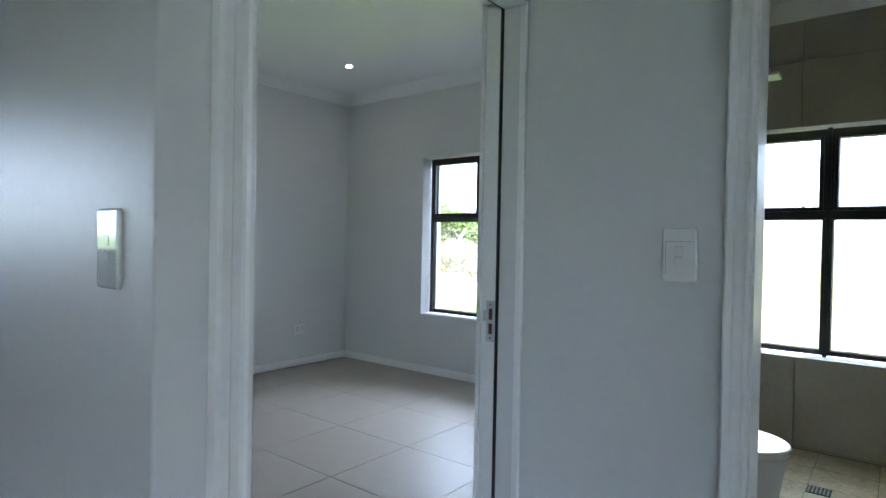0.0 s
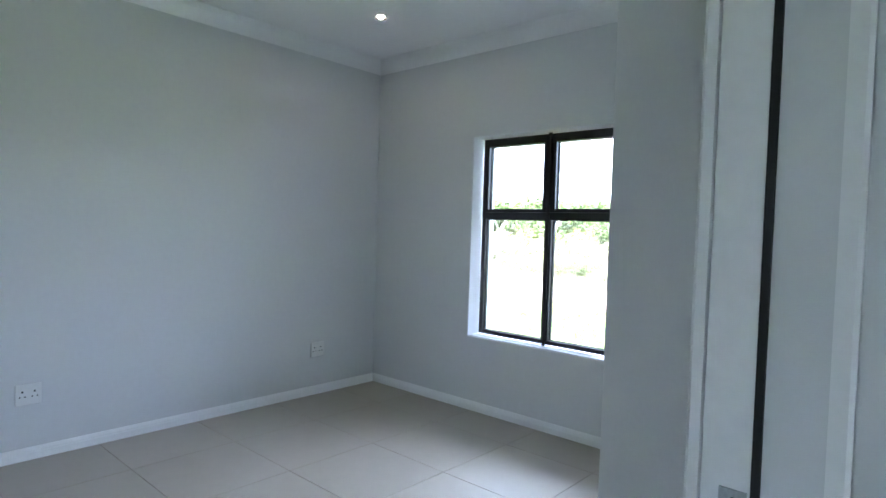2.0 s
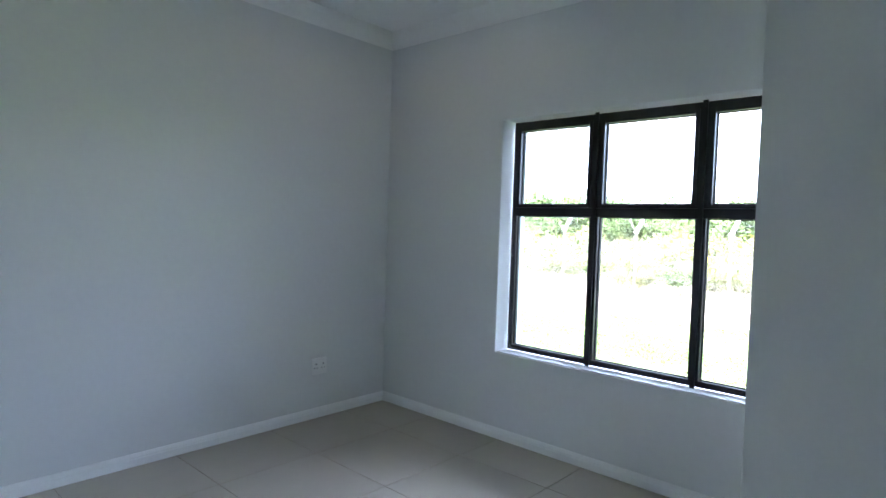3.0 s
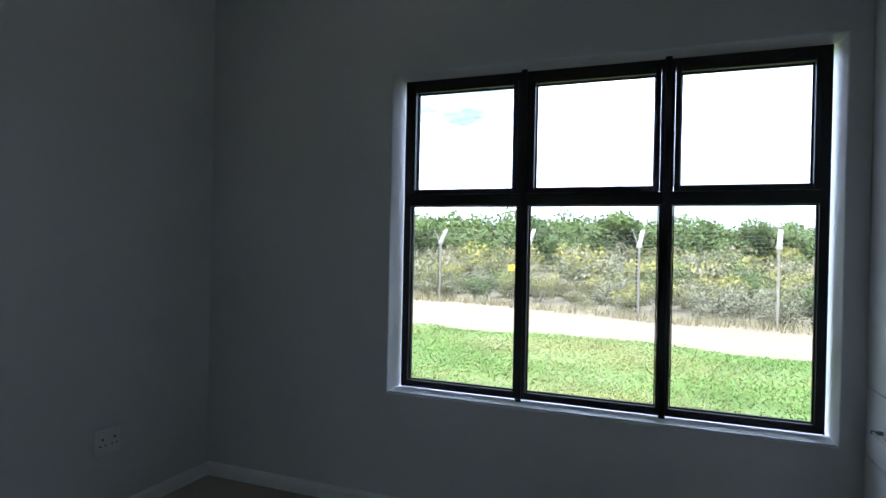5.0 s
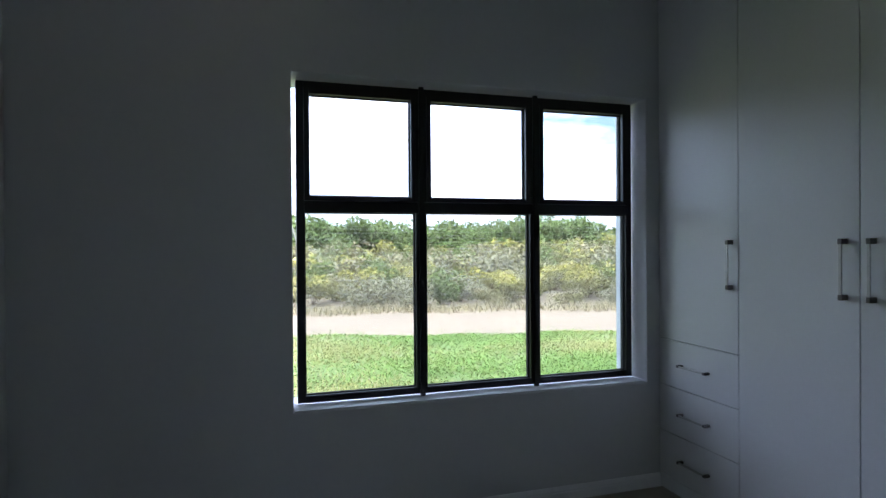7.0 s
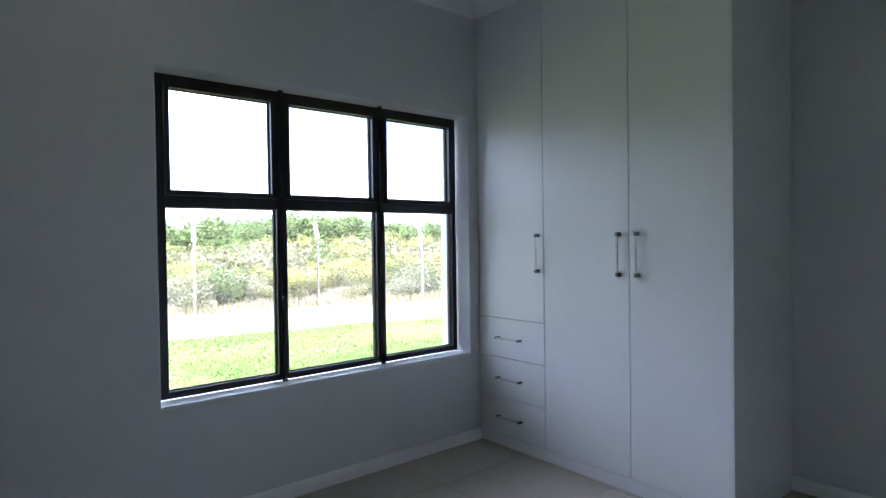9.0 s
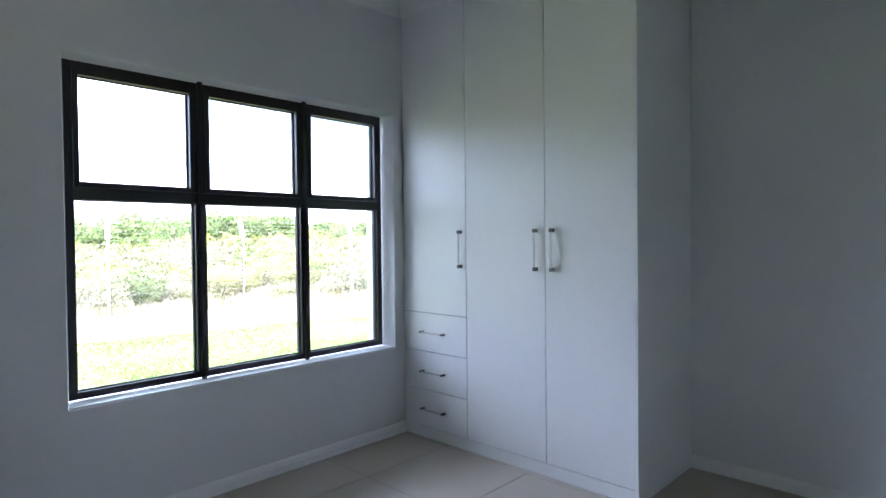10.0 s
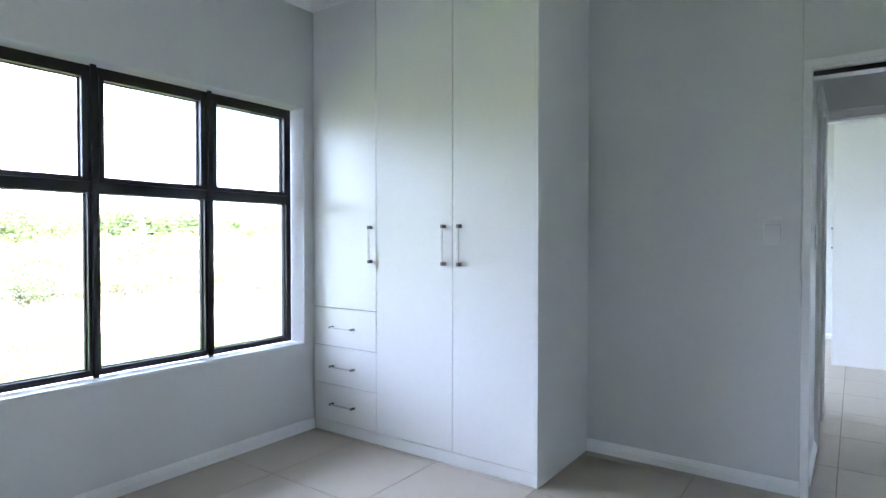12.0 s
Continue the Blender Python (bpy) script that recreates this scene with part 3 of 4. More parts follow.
for a, b, hx in ((7.158, 7.718, 7.66), (7.722, 8.282, 7.78), (8.286, 8.840, 8.34)):
    d = boxes("door", M_BOARD, cb, (a, b, -2.695, -2.677, 0.092, H - 0.015), bevel=0.001, label="flat white melamine door")
    handle(d, (hx, -2.677, 1.230), toward=(0, 1))


# ---- sockets and switches ----
def rounded(bm, w, h, r, t, place, seg=6):
    """A rounded plate of width w, height h and thickness t with a softly rolled rim."""
    rings = []
    for inset, depth in ((0, 0), (0, t * 0.55), (t * 0.22, t * 0.88), (t * 0.5, t)):
        ring = []
        for q, (sx, sy) in enumerate(((1, 1), (-1, 1), (-1, -1), (1, -1))):
            for k in range(seg + 1):
                a = math.pi / 2 * (q + k / seg)
                ring.append(bm.verts.new(place(sx * (w / 2 - r) + (r - inset) * math.cos(a), sy * (h / 2 - r) + (r - inset) * math.sin(a), depth)))
        rings.append(ring)
    n = len(rings[0])
    for a, b in zip(rings, rings[1:]):
        for k in range(n):
            bm.faces.new((a[k], a[(k + 1) % n], b[(k + 1) % n], b[k]))
    bm.faces.new(rings[-1])
    bm.faces.new(rings[0][::-1])


def socket(y, z):
    s = base("double_socket", 0, y, z, "white double plug socket low on the grey wall", "socket", "sockets along the bedroom wall")
    bm = bmesh.new()
    rounded(bm, 0.124, 0.120, 0.009, 0.0088, lambda u, v, t: (0.0004 + t, y + u, z + v))
    p = part("plate", bm, M_PLASTIC, s)
    for c in (-0.029, 0.029):
        # Black discs on the plate stand in for the holes' shade.
        bm = bmesh.new()
        cyl(bm, (0.008, y + c, z + 0.016), (0.0096, y + c, z + 0.016), 0.0056, seg=14)
        for o in (-0.012, 0.012):
            cyl(bm, (0.008, y + c + o, z - 0.012), (0.0096, y + c + o, z - 0.012), 0.0040, seg=14)
        part("pin_hole_shade", bm, M_HOLE, s, "three dark discs painted as the shade in pin holes")
        boxes("rocker", M_PLASTIC, s, (0.0085, 0.0115, y + c - 0.008, y + c + 0.008, z + 0.034, z + 0.048), bevel=0.001)


socket(-0.606, 0.361)
socket(-2.540, 0.370)


def switch(origin, u, n, levers, label, mat=None, wide=0.080, high=0.124):
    """Upright switch plate: origin is its centre, u runs along the wall and n out of it."""
    o, u, n = Vector(origin), Vector(u), Vector(n)
    s, mat = base("light_switch", *o, label, "light switch"), mat or M_PLASTIC

    def cell(bm, u0, u1, n0, n1, z0, z1, bevel):
        a, b = o + u * u0 + n * n0, o + u * u1 + n * n1
        box(bm, min(a.x, b.x), max(a.x, b.x), min(a.y, b.y), max(a.y, b.y), o.z + z0, o.z + z1, bevel)
    bm = bmesh.new()
    rounded(bm, wide, high, 0.008, 0.0088, lambda a, b, t: tuple(o + u * a + n * (0.0004 + t) + Vector((0, 0, b))))
    part("plate", bm, mat, s)
    # Thin dark strips on the plate, painted as a groove's shade.
    bm = bmesh.new()
    cell(bm, -0.032, 0.030, 0.009, 0.0094, 0.0345, 0.0352, 0)
    cell(bm, -0.0335, -0.033, 0.009, 0.0093, -0.05, 0.0345, 0)
    part("groove_shade", bm, M_GAP_SHADE, s)
    for z in levers:
        bm = bmesh.new()
        cell(bm, -0.0088, 0.0088, 0.0085, 0.0102, z - 0.0088, z + 0.0088, 0.0008)
        part("lever", bm, mat, s)
        # Dark backing that paints a shade line round the lever.
        bm = bmesh.new()
        cell(bm, -0.0096, 0.0092, 0.0085, 0.0092, z - 0.0091, z + 0.0100, 0)
        part("lever_gap_shade", bm, M_GAP_SHADE, s)


switch((4.212, -2.665, 1.235), (1, 0, 0), (0, -1, 0), (0.013, -0.014), "white two-lever light switch on the grey hall wall", wide=0.087, high=0.138)
switch((W, -2.522, 1.257), (0, 1, 0), (-1, 0, 0), (0.004,), "white one-lever light switch beside the bedroom door")
switch((3.590, -3.79, 1.236), (1, 0, 0), (0, -1, 0), (0.013, -0.014), "glossy white light switch at the corner of the hall wall", M_PLASTIC_NEW, wide=0.085, high=0.138)

dl = base("downlight", 0.850, -0.772, H, "small lit recessed ceiling downlight with a dark rim", "ceiling light")
bm = bmesh.new()
r = bmesh.ops.create_circle(bm, segments=32, radius=0.040, cap_ends=False)
outer = r["verts"]
ext = bmesh.ops.extrude_edge_only(bm, edges=list({e for v in outer for e in v.link_edges}))
inner = [v for v in ext["geom"] if isinstance(v, bmesh.types.BMVert)]
for v in inner:
    v.co = (v.co.x * 0.62, v.co.y * 0.62, 0.012)
for v in bm.verts:
    v.co += Vector((0.850, -0.772, H - 0.014))
ob = part("rim", bm, M_FOOT, dl, "dark metal rim")
bm = bmesh.new()
cyl(bm, (0.850, -0.772, H - 0.004), (0.850, -0.772, H - 0.010), 0.025, 0.018, 24)
part("lens", bm, M_LAMP, dl, "bright warm lens")

# ---- bathroom ----
tl = base("toilet", 3.90, -1.2, 0, "white ceramic toilet with a closed lid", "toilet")


def oval(bm, cx, cy, a, b, z0, z1, scale0=1.0, seg=32):
    rings = []
    for z, s in ((z0, scale0), (z1 - 0.006, 1.0), (z1, 0.97)):
        rings.append([bm.verts.new((cx + a * s * math.cos(k * math.tau / seg) * (1.0 if math.cos(k * math.tau / seg) > 0 else 0.75), cy + b * s * math.sin(k * math.tau / seg), z)) for k in range(seg)])
    for r0, r1 in zip(rings, rings[1:]):
        for k in range(seg):
            bm.faces.new((r0[k], r0[(k + 1) % seg], r1[(k + 1) % seg], r1[k]))
    bm.faces.new(rings[-1])
    bm.faces.new(rings[0][::-1])


TCX, TCY = 4.087, -1.450
bm = bmesh.new(); oval(bm, TCX, TCY, 0.225, 0.175, 0.001, 0.385, 0.72); part("bowl", bm, M_CERAMIC, tl, smooth=True)
bm = bmesh.new(); oval(bm, TCX, TCY, 0.235, 0.185, 0.387, 0.402); part("seat", bm, M_CERAMIC, tl)
bm = bmesh.new(); oval(bm, TCX, TCY, 0.238, 0.188, 0.404, 0.430); part("lid", bm, M_CERAMIC, tl)
boxes("cistern", M_CERAMIC, tl, (3.705, 3.85, TCY - 0.19, TCY + 0.19, 0.40, 0.78), bevel=0.012)
sh = base("shower_head", 3.95, -0.4, 2.26, "chrome square shower head on a wall arm", "shower")
boxes("head_plate", M_CHROME, sh, (3.97, 4.09, -0.47, -0.33, 2.242, 2.260), bevel=0.003)
bm = bmesh.new(); cyl(bm, (3.701, -0.4, 2.29), (4.03, -0.4, 2.29), 0.009); cyl(bm, (4.03, -0.4, 2.295), (4.03, -0.4, 2.258), 0.011)
part("arm", bm, M_CHROME, sh)
fd = base("floor_drain", 4.325, -0.66, 0.0, "dark steel floor drain grate in the bathroom floor", "drain")
boxes("grate", M_FOOT, fd, *[(4.308 + 0.017 * k, 4.318 + 0.017 * k, -0.710, -0.610, 0.0045, 0.0065) for k in range(6)], bevel=0)
boxes("grate_bed", M_HOLE, fd, (4.303, 4.410, -0.716, -0.604, 0.0012, 0.004), bevel=0)

# ---- ground and garden ----
GZ = -0.30


def ground_z(x, y):
    return GZ + 0.009 * max(0.0, y - 22) + 0.03 * math.sin(x * 0.7) * math.sin(y * 0.9 + 1) * (0 if y < 1 else 1)


def lawn_edge(x):
    return 7.78 - 0.17 * x + 0.16 * math.sin(x * 1.3) + 0.08 * math.sin(x * 3.1 + 1)


def veld_edge(x):
    return 11.95 - 0.25 * x + 0.15 * math.sin(x * 2.1)


def sheet():
    bm = bmesh.new()
    xs = sorted({*[-3000, -900, -300, -120], *[v * 1.0 for v in range(-60, 80, 5)], *[v * 0.25 for v in range(-40, 56)], *[120, 300, 900, 3000]})
    ys = sorted({*[-3000, -900, -100, -20, -9, 0.2], *[0.4 + 0.25 * k for k in range(56)], *[15 + 1.5 * k for k in range(20)], *[48, 55, 70, 100, 200, 600, 3000]})
    grid = [[bm.verts.new((x, y, ground_z(x, min(y, 60)) if -20 < y else GZ)) for x in xs] for y in ys]
    for j in range(len(ys) - 1):
        for i in range(len(xs) - 1):
            f = bm.faces.new((grid[j][i], grid[j][i + 1], grid[j + 1][i + 1], grid[j + 1][i]))
            c = f.calc_center_median()
            f.material_index = 0 if c.y < lawn_edge(c.x) else (1 if c.y < veld_edge(c.x) else 2)
    ob = part("ground", bm, (M_LAWN, M_SAND, M_VELD), None, "green lawn, pale sandy track and scrub soil")
    return tagged(ob, "", "ground", kind="structure")


sheet()
rng = np.random.default_rng(7)


def soup(name, verts, faces, mat, mat_index=None, normals=None):
    me = bpy.data.meshes.new(name)
    me.from_pydata(verts.tolist() if hasattr(verts, "tolist") else verts, [], faces.tolist() if hasattr(faces, "tolist") else faces)
    for m in (mat if isinstance(mat, (list, tuple)) else [mat]):
        me.materials.append(m)
    if mat_index is not None:
        me.polygons.foreach_set("material_index", np.asarray(mat_index, dtype=np.int32))
    if normals is not None:
        me.polygons.foreach_set("use_smooth", np.ones(len(me.polygons), dtype=bool))
        me.normals_split_custom_set_from_vertices(normals.tolist())
    return me


def blades(name, pts, h, w, mat, label, category, spread=1.6):
    """Upright leaning blades, one triangle each, at the points given."""
    n = len(pts)
    a = rng.uniform(0, math.tau, n)
    lean = a + math.pi / 2 + rng.uniform(-0.5, 0.5, n)
    hh = h * rng.uniform(0.5, 1.3, n)
    dx, dy = np.cos(a) * w / 2, np.sin(a) * w / 2
    lx, ly = np.cos(lean) * hh * spread, np.sin(lean) * hh * spread
    v = np.empty((n, 3, 3))
    v[:, 0] = pts + np.stack([dx, dy, 0 * dx - 0.005], 1)
    v[:, 1] = pts - np.stack([dx, dy, 0 * dx + 0.005], 1)
    v[:, 2] = pts + np.stack([lx, ly, hh], 1)
    down = np.cross(v[:, 1] - v[:, 0], v[:, 2] - v[:, 0])[:, 2] < 0
    v[down] = v[down][:, [1, 0, 2]]
    up = np.repeat(rng.normal(0, 0.28, (n, 3)) + (0, 0, 1), 3, axis=0)
    up /= np.linalg.norm(up, axis=1)[:, None]
    ob = new(name, soup(name, v.reshape(-1, 3), np.arange(n * 3).reshape(-1, 3), mat, None, up))
    return tagged(ob, label, category, kind="stuff")


def scatter(n, x0, x1, y0f, y1f, clump=None):
    x = rng.uniform(x0, x1, n)
    lo, hi = np.array([y0f(a) for a in x]), np.array([y1f(a) for a in x])
    y = lo + (hi - lo) * rng.uniform(0, 1, n)
    return np.stack([x, y, [ground_z(a, b) for a, b in zip(x, y)]], 1)


p = scatter(330000, -7.5, 12.5, lambda x: 1.6, lambda x: lawn_edge(x) + 0.08)
keep = rng.uniform(0, 1, len(p)) < 0.62 + 0.38 * np.sin(p[:, 0] * 2.3 + np.sin(p[:, 1] * 1.7)) * np.sin(p[:, 1] * 2.9)
p = p[keep]
pale = np.sin(p[:, 0] * 1.1 + 0.7 * np.sin(p[:, 1] * 1.3)) + np.sin(p[:, 1] * 2.1 + p[:, 0] * 0.6) + rng.normal(0, 0.7, len(p)) > 0.15
blades("lawn_grass", p[~pale], 0.030, 0.026, M_BLADE, "short bright green lawn grass", "grass", 1.6)
blades("pale_lawn_grass", p[pale], 0.024, 0.026, M_BLADE_PALE, "short yellowing lawn grass in patches", "grass", 1.6)
p = scatter(26000, -7.5, 12.5, lambda x: 1.6, lambda x: lawn_edge(x) + 0.25)
blades("dry_lawn_grass", p[np.sin(p[:, 0] * 1.7 + 2) * np.sin(p[:, 1] * 2.2 + p[:, 0]) + rng.uniform(-0.6, 0.6, len(p)) > 0], 0.030, 0.020, M_STRAW, "dry straw blades among the lawn", "grass")
p = scatter(420, -8, 13, lambda x: lawn_edge(x) - 0.1, lambda x: veld_edge(x))
blades("track_debris", p + (0, 0, 0.004), 0.010, 0.035, M_TWIG, "small dry twigs and tufts on the sandy track", "debris")
p = scatter(500, -8, 13, lambda x: lawn_edge(x) + 0.05, lambda x: lawn_edge(x) + 0.6)
blades("lawn_runners", p, 0.04, 0.02, M_BLADE, "stray grass tufts at the lawn edge", "grass")
p = scatter(9000, -12, 16, lambda x: veld_edge(x) - 0.5, lambda x: veld_edge(x) + 0.7)
blades("dry_verge_grass", p, 0.20, 0.016, M_STRAW, "dry straw grass along the fence", "grass", 0.5)


def clump_mesh(name, n, rx, ry, rz, leaf, mats, shares, lumps=7, seed=1, up=0.0):
    """Leaves on and inside a few overlapping lumps; shares says how much of each material, the last lying topmost."""
    r = np.random.default_rng(seed)
    cen = r.normal(0, 0.42, (lumps, 3)) * (rx, ry, rz * 0.5) + (0, 0, rz * 0.55)
    rad = r.uniform(0.35, 0.62, lumps)
    k = r.integers(0, lumps, n)
    d = r.normal(0, 1, (n, 3))
    d /= np.linalg.norm(d, axis=1)[:, None]
    dist = r.uniform(0.25, 1.0, n) ** 0.45
    c = cen[k] + d * (rad[k] * dist)[:, None] * (rx, ry, rz)
    c[:, 2] = np.abs(c[:, 2]) + 0.02
    a, b = r.normal(0, 1, (n, 3)), r.normal(0, 1, (n, 3))
    a /= np.linalg.norm(a, axis=1)[:, None]
    b -= a * (a * b).sum(1)[:, None]
    b /= np.linalg.norm(b, axis=1)[:, None]
    s = leaf * r.uniform(0.6, 1.3, n)[:, None]
    away = np.where((np.cross(a, b) * (d + (0, 0, 0.25))).sum(1) < 0, -1.0, 1.0)[:, None]
    b = b * -away
    v = np.stack([c - a * s, c + b * s * 0.45, c + a * s, c - b * s * 0.45], 1).reshape(-1, 3)
    f = np.arange(n * 4).reshape(-1, 4)
    nn = d + r.normal(0, 0.35, (n, 3)) + (0, 0, 0.25)
    nn = np.repeat(nn / np.linalg.norm(nn, axis=1)[:, None], 4, axis=0)
    top = c[:, 2] + r.normal(0, 0.12 * rz, n)
    order = np.argsort(np.argsort(top)) / n
    if len(mats) > 1:
        mi = (order > 1 - shares[-1]).astype(int) * (len(mats) - 1)
    else:
        mi = np.zeros(n, int)
    return v, f, mi, nn


bush_kinds = []
for s in range(12):
    kind = (0, 3, 1, 2, 3, 2, 1, 0, 3, 0, 1, 2)[s]
    mats, share, lab = (((M_GREY,), (1,), "low grey-green scrub bush"), ((M_GREEN,), (1,), "low dark green scrub bush"),
                        ((M_SAGE, M_YELLOW), (0.8, 0.18), "scrub bush with yellow flower heads"), ((M_SAGE, M_STRAW), (0.85, 0.12), "dry grey scrub bush with straw tips"))[kind]
    n, rz = 2200, 0.55 + 0.1 * (s % 3)
    bush_kinds.append((clump_mesh("bush", n, 0.62, 0.58, rz, 0.036, mats, share, 9, 50 + s), mats, lab))
meshes = {}
for i in range(96):
    s = int(rng.integers(0, 12))
    (v, f, mi, nn), mats, lab = bush_kinds[s]
    if s not in meshes:
        fol = soup("foliage", v, f, mats, mi, nn)
        bm = bmesh.new()
        r2 = random.Random(s)
        for k in range(7):
            a, t = r2.uniform(0, math.tau), r2.uniform(0.15, 0.45)
            cyl(bm, (0, 0, -0.06), (math.cos(a) * t, math.sin(a) * t, r2.uniform(0.3, 0.55)), 0.012, 0.004, 5)
        meshes[s] = (fol, mesh_of("stems", bm, M_BARK))
    x = -9 + 22 * ((i * 0.618) % 1.0)
    y = veld_edge(x) + 0.65 + 7.0 * (i / 96) ** 1.2 + rng.uniform(0, 0.4)
    sc = rng.uniform(0.65, 1.15) * (1 + 0.25 * i / 96)
    b = new("bush")
    b.matrix_world = Matrix.Translation((x, y, ground_z(x, y))) @ Matrix.Rotation(rng.uniform(0, 6.28), 4, "Z") @ Matrix.Diagonal((sc, sc, sc * rng.uniform(0.8, 1.05), 1))
    tagged(b, lab, "bush", "scrub bushes behind the fence")
    for nm, me in zip(("foliage", "stems"), meshes[s]):
        o = new(nm, me)
        o.parent = b


def joined(name, label, category, places, kinds, mats_all, stride=1):
    V, F, MI, NN, off = [], [], [], [], 0
    for (x, y, sc, kk) in places:
        (v, f, mi, nn), mats, lab = kinds[kk]
        a = rng.uniform(0, 6.28)
        R = np.array([[math.cos(a), -math.sin(a), 0], [math.sin(a), math.cos(a), 0], [0, 0, 1]]) * sc
        q = v.reshape(-1, 4, 3)[::stride]
        mm = mi[::stride]
        c = q.mean(1, keepdims=True)
        q = c + (q - c) * (1 + 0.22 * (stride - 1))
        w = q.reshape(-1, 3) @ R.T + (x, y, ground_z(x, y))
        V.append(w)
        NN.append(nn.reshape(-1, 4, 3)[::stride].reshape(-1, 3) @ R.T / sc)
        F.append(np.arange(len(w)).reshape(-1, 4) + off)
        MI.append(np.array([mats_all.index(mats[j]) for j in mm]))
        off += len(w)
    ob = new(name, soup(name, np.concatenate(V), np.concatenate(F), mats_all, np.concatenate(MI), np.concatenate(NN)))
    return tagged(ob, label, category, kind="stuff")


places = []
for i in range(440):
    y = 18 + 36 * rng.uniform(0, 1) ** 1.3
    x = rng.uniform(-0.95 * y - 4, 1.5 * y + 6)
    places.append((x, y, rng.uniform(0.8, 1.5) * (1 + y / 70), int(rng.choice((0, 1, 2, 3, 4, 7, 8, 9, 11) if rng.uniform() < 0.96 else (5, 5)))))
joined("far_scrub", "wide field of grey-green scrub with yellow patches", "scrub", places, bush_kinds, [M_GREY, M_GREEN, M_YELLOW, M_STRAW, M_SAGE], 3)

# ---- tree belt ----
tree_kinds = []
for s in range(5):
    tree_kinds.append((clump_mesh("crown", 4200, 2.3, 2.1, 2.1, 0.135, (M_TREE,), (1,), 13, 200 + s), (M_TREE,), ""))
tree_mesh = []
for s in range(5):
    (v, f, mi, nn), mats, _ = tree_kinds[s]
    v = v + (0, 0, 0.75)
    crown = soup("crown", v, f, mats, mi, nn)
    bm, r2 = bmesh.new(), random.Random(40 + s)
    cyl(bm, (0, 0, -0.15), (0.1, 0.05, 1.4), 0.16, 0.10, 9)
    for k in range(6):
        a = k * 1.05 + r2.uniform(-0.3, 0.3)
        m = Vector((math.cos(a) * 0.7, math.sin(a) * 0.7, 2.0))
        cyl(bm, (0.08, 0.04, r2.uniform(0.8, 1.3)), m, 0.07, 0.045, 7)
        cyl(bm, m, m + Vector((math.cos(a) * 0.6, math.sin(a) * 0.6, 0.9)), 0.045, 0.015, 6)
    tree_mesh.append((crown, mesh_of("trunk", bm, M_BARK)))
for i in range(96):
    u = (i * 0.618) % 1.0
    x = -40 + 121 * u if i < 72 else -34 + 30 * u
    y = (34 if x < -6 else 44 + min(12, (x + 6) * 0.5)) + rng.uniform(0, 9)
    if i % 6 == 0 and x < 2:
        y -= 6
    sc = (0.95 + 0.22 * math.sin(x * 0.21 + 1.0) + rng.uniform(-0.12, 0.12)) * (1.12 if x < -6 else 1.1)
    s = i % 5
    t = new("tree")
    t.matrix_world = Matrix.Translation((x, y, ground_z(x, y))) @ Matrix.Rotation(rng.uniform(0, 6.28), 4, "Z") @ Matrix.Diagonal((sc * 1.15, sc * 1.15, sc * rng.uniform(0.8, 1.0), 1))
    tagged(t, "low rounded dark green coastal tree", "tree", "trees along the far belt")
    for nm, me in zip(("crown", "trunk"), tree_mesh[s]):
        o = new(nm, me)
        o.parent = t
places = []
for i in range(270):
    x = rng.uniform(-70, 130) if i < 190 else rng.uniform(-60, -2)
    y = (42 if x < -6 else 56) + rng.uniform(0, 16)
    places.append((x, min(y, 72), rng.uniform(1.1, 1.35), int(rng.integers(0, 5))))
joined("far_thicket", "dense dark green thicket closing the horizon", "trees", places, tree_kinds, [M_TREE], 3)

# ---- security fence ----
fence = base("fence", 1.70, 11.75, GZ, "wire security fence on pale concrete posts with cranked tops", "fence")
F0, FD = Vector((1.70, 11.75, 0)), Vector((2.745, -0.68, 0))
fn = Vector((0.242, 0.970, 0)).normalized()
for k in range(-6, 8):
    p = F0 + FD * k
    z = ground_z(p.x, p.y)
    bm = bmesh.new()
    box(bm, -0.024, 0.024, -0.030, 0.030, -0.12, 1.66, bevel=0.008)
    bmesh.ops.transform(bm, matrix=Matrix.Translation((p.x, p.y, z)) @ Matrix.Rotation(math.atan2(FD.y, FD.x), 4, "Z"), verts=bm.verts)
    post = part("post", bm, M_POST, fence, "pale weathered concrete post")
    bm = bmesh.new()
    a = Vector((p.x, p.y, z + 1.66))
    box(bm, -0.046, 0.046, -0.030, 0.030, 0, 0.46, bevel=0.006)
    tilt = (fn * 0.62 + Vector((0, 0, 0.8))).to_track_quat("Z", "Y").to_matrix().to_4x4()
    bmesh.ops.transform(bm, matrix=Matrix.Translation(a) @ tilt, verts=bm.verts)
    part("arm", bm, M_ARM, post, "cranked pale concrete arm")
    bm = bmesh.new()
    box(bm, -0.062, 0.062, -0.045, 0.045, 1.62, 1.70, bevel=0.008)
    bmesh.ops.transform(bm, matrix=Matrix.Translation((p.x, p.y, z)) @ Matrix.Rotation(math.atan2(FD.y, FD.x), 4, "Z"), verts=bm.verts)
    part("knee", bm, M_ARM, post)
    if k % 2 == 0:
        bm = bmesh.new()
        cyl(bm, a - FD.normalized() * 0.03, a - fn * 0.22 - FD.normalized() * 0.10 + Vector((0, 0, 0.40)), 0.017, 0.013, 8)
        part("bracket", bm, M_ARM, post, "slim steel bracket")
        bm = bmesh.new()
        for q in range(16):
            c = Vector((p.x, p.y, z + 0.15 + q * 0.095)) - fn * 0.075 - FD.normalized() * 0.03
            cyl(bm, c, c + fn * 0.03, 0.022, 0.016, 8)
        part("insulators", bm, M_HOLE, post, "row of dark insulators")


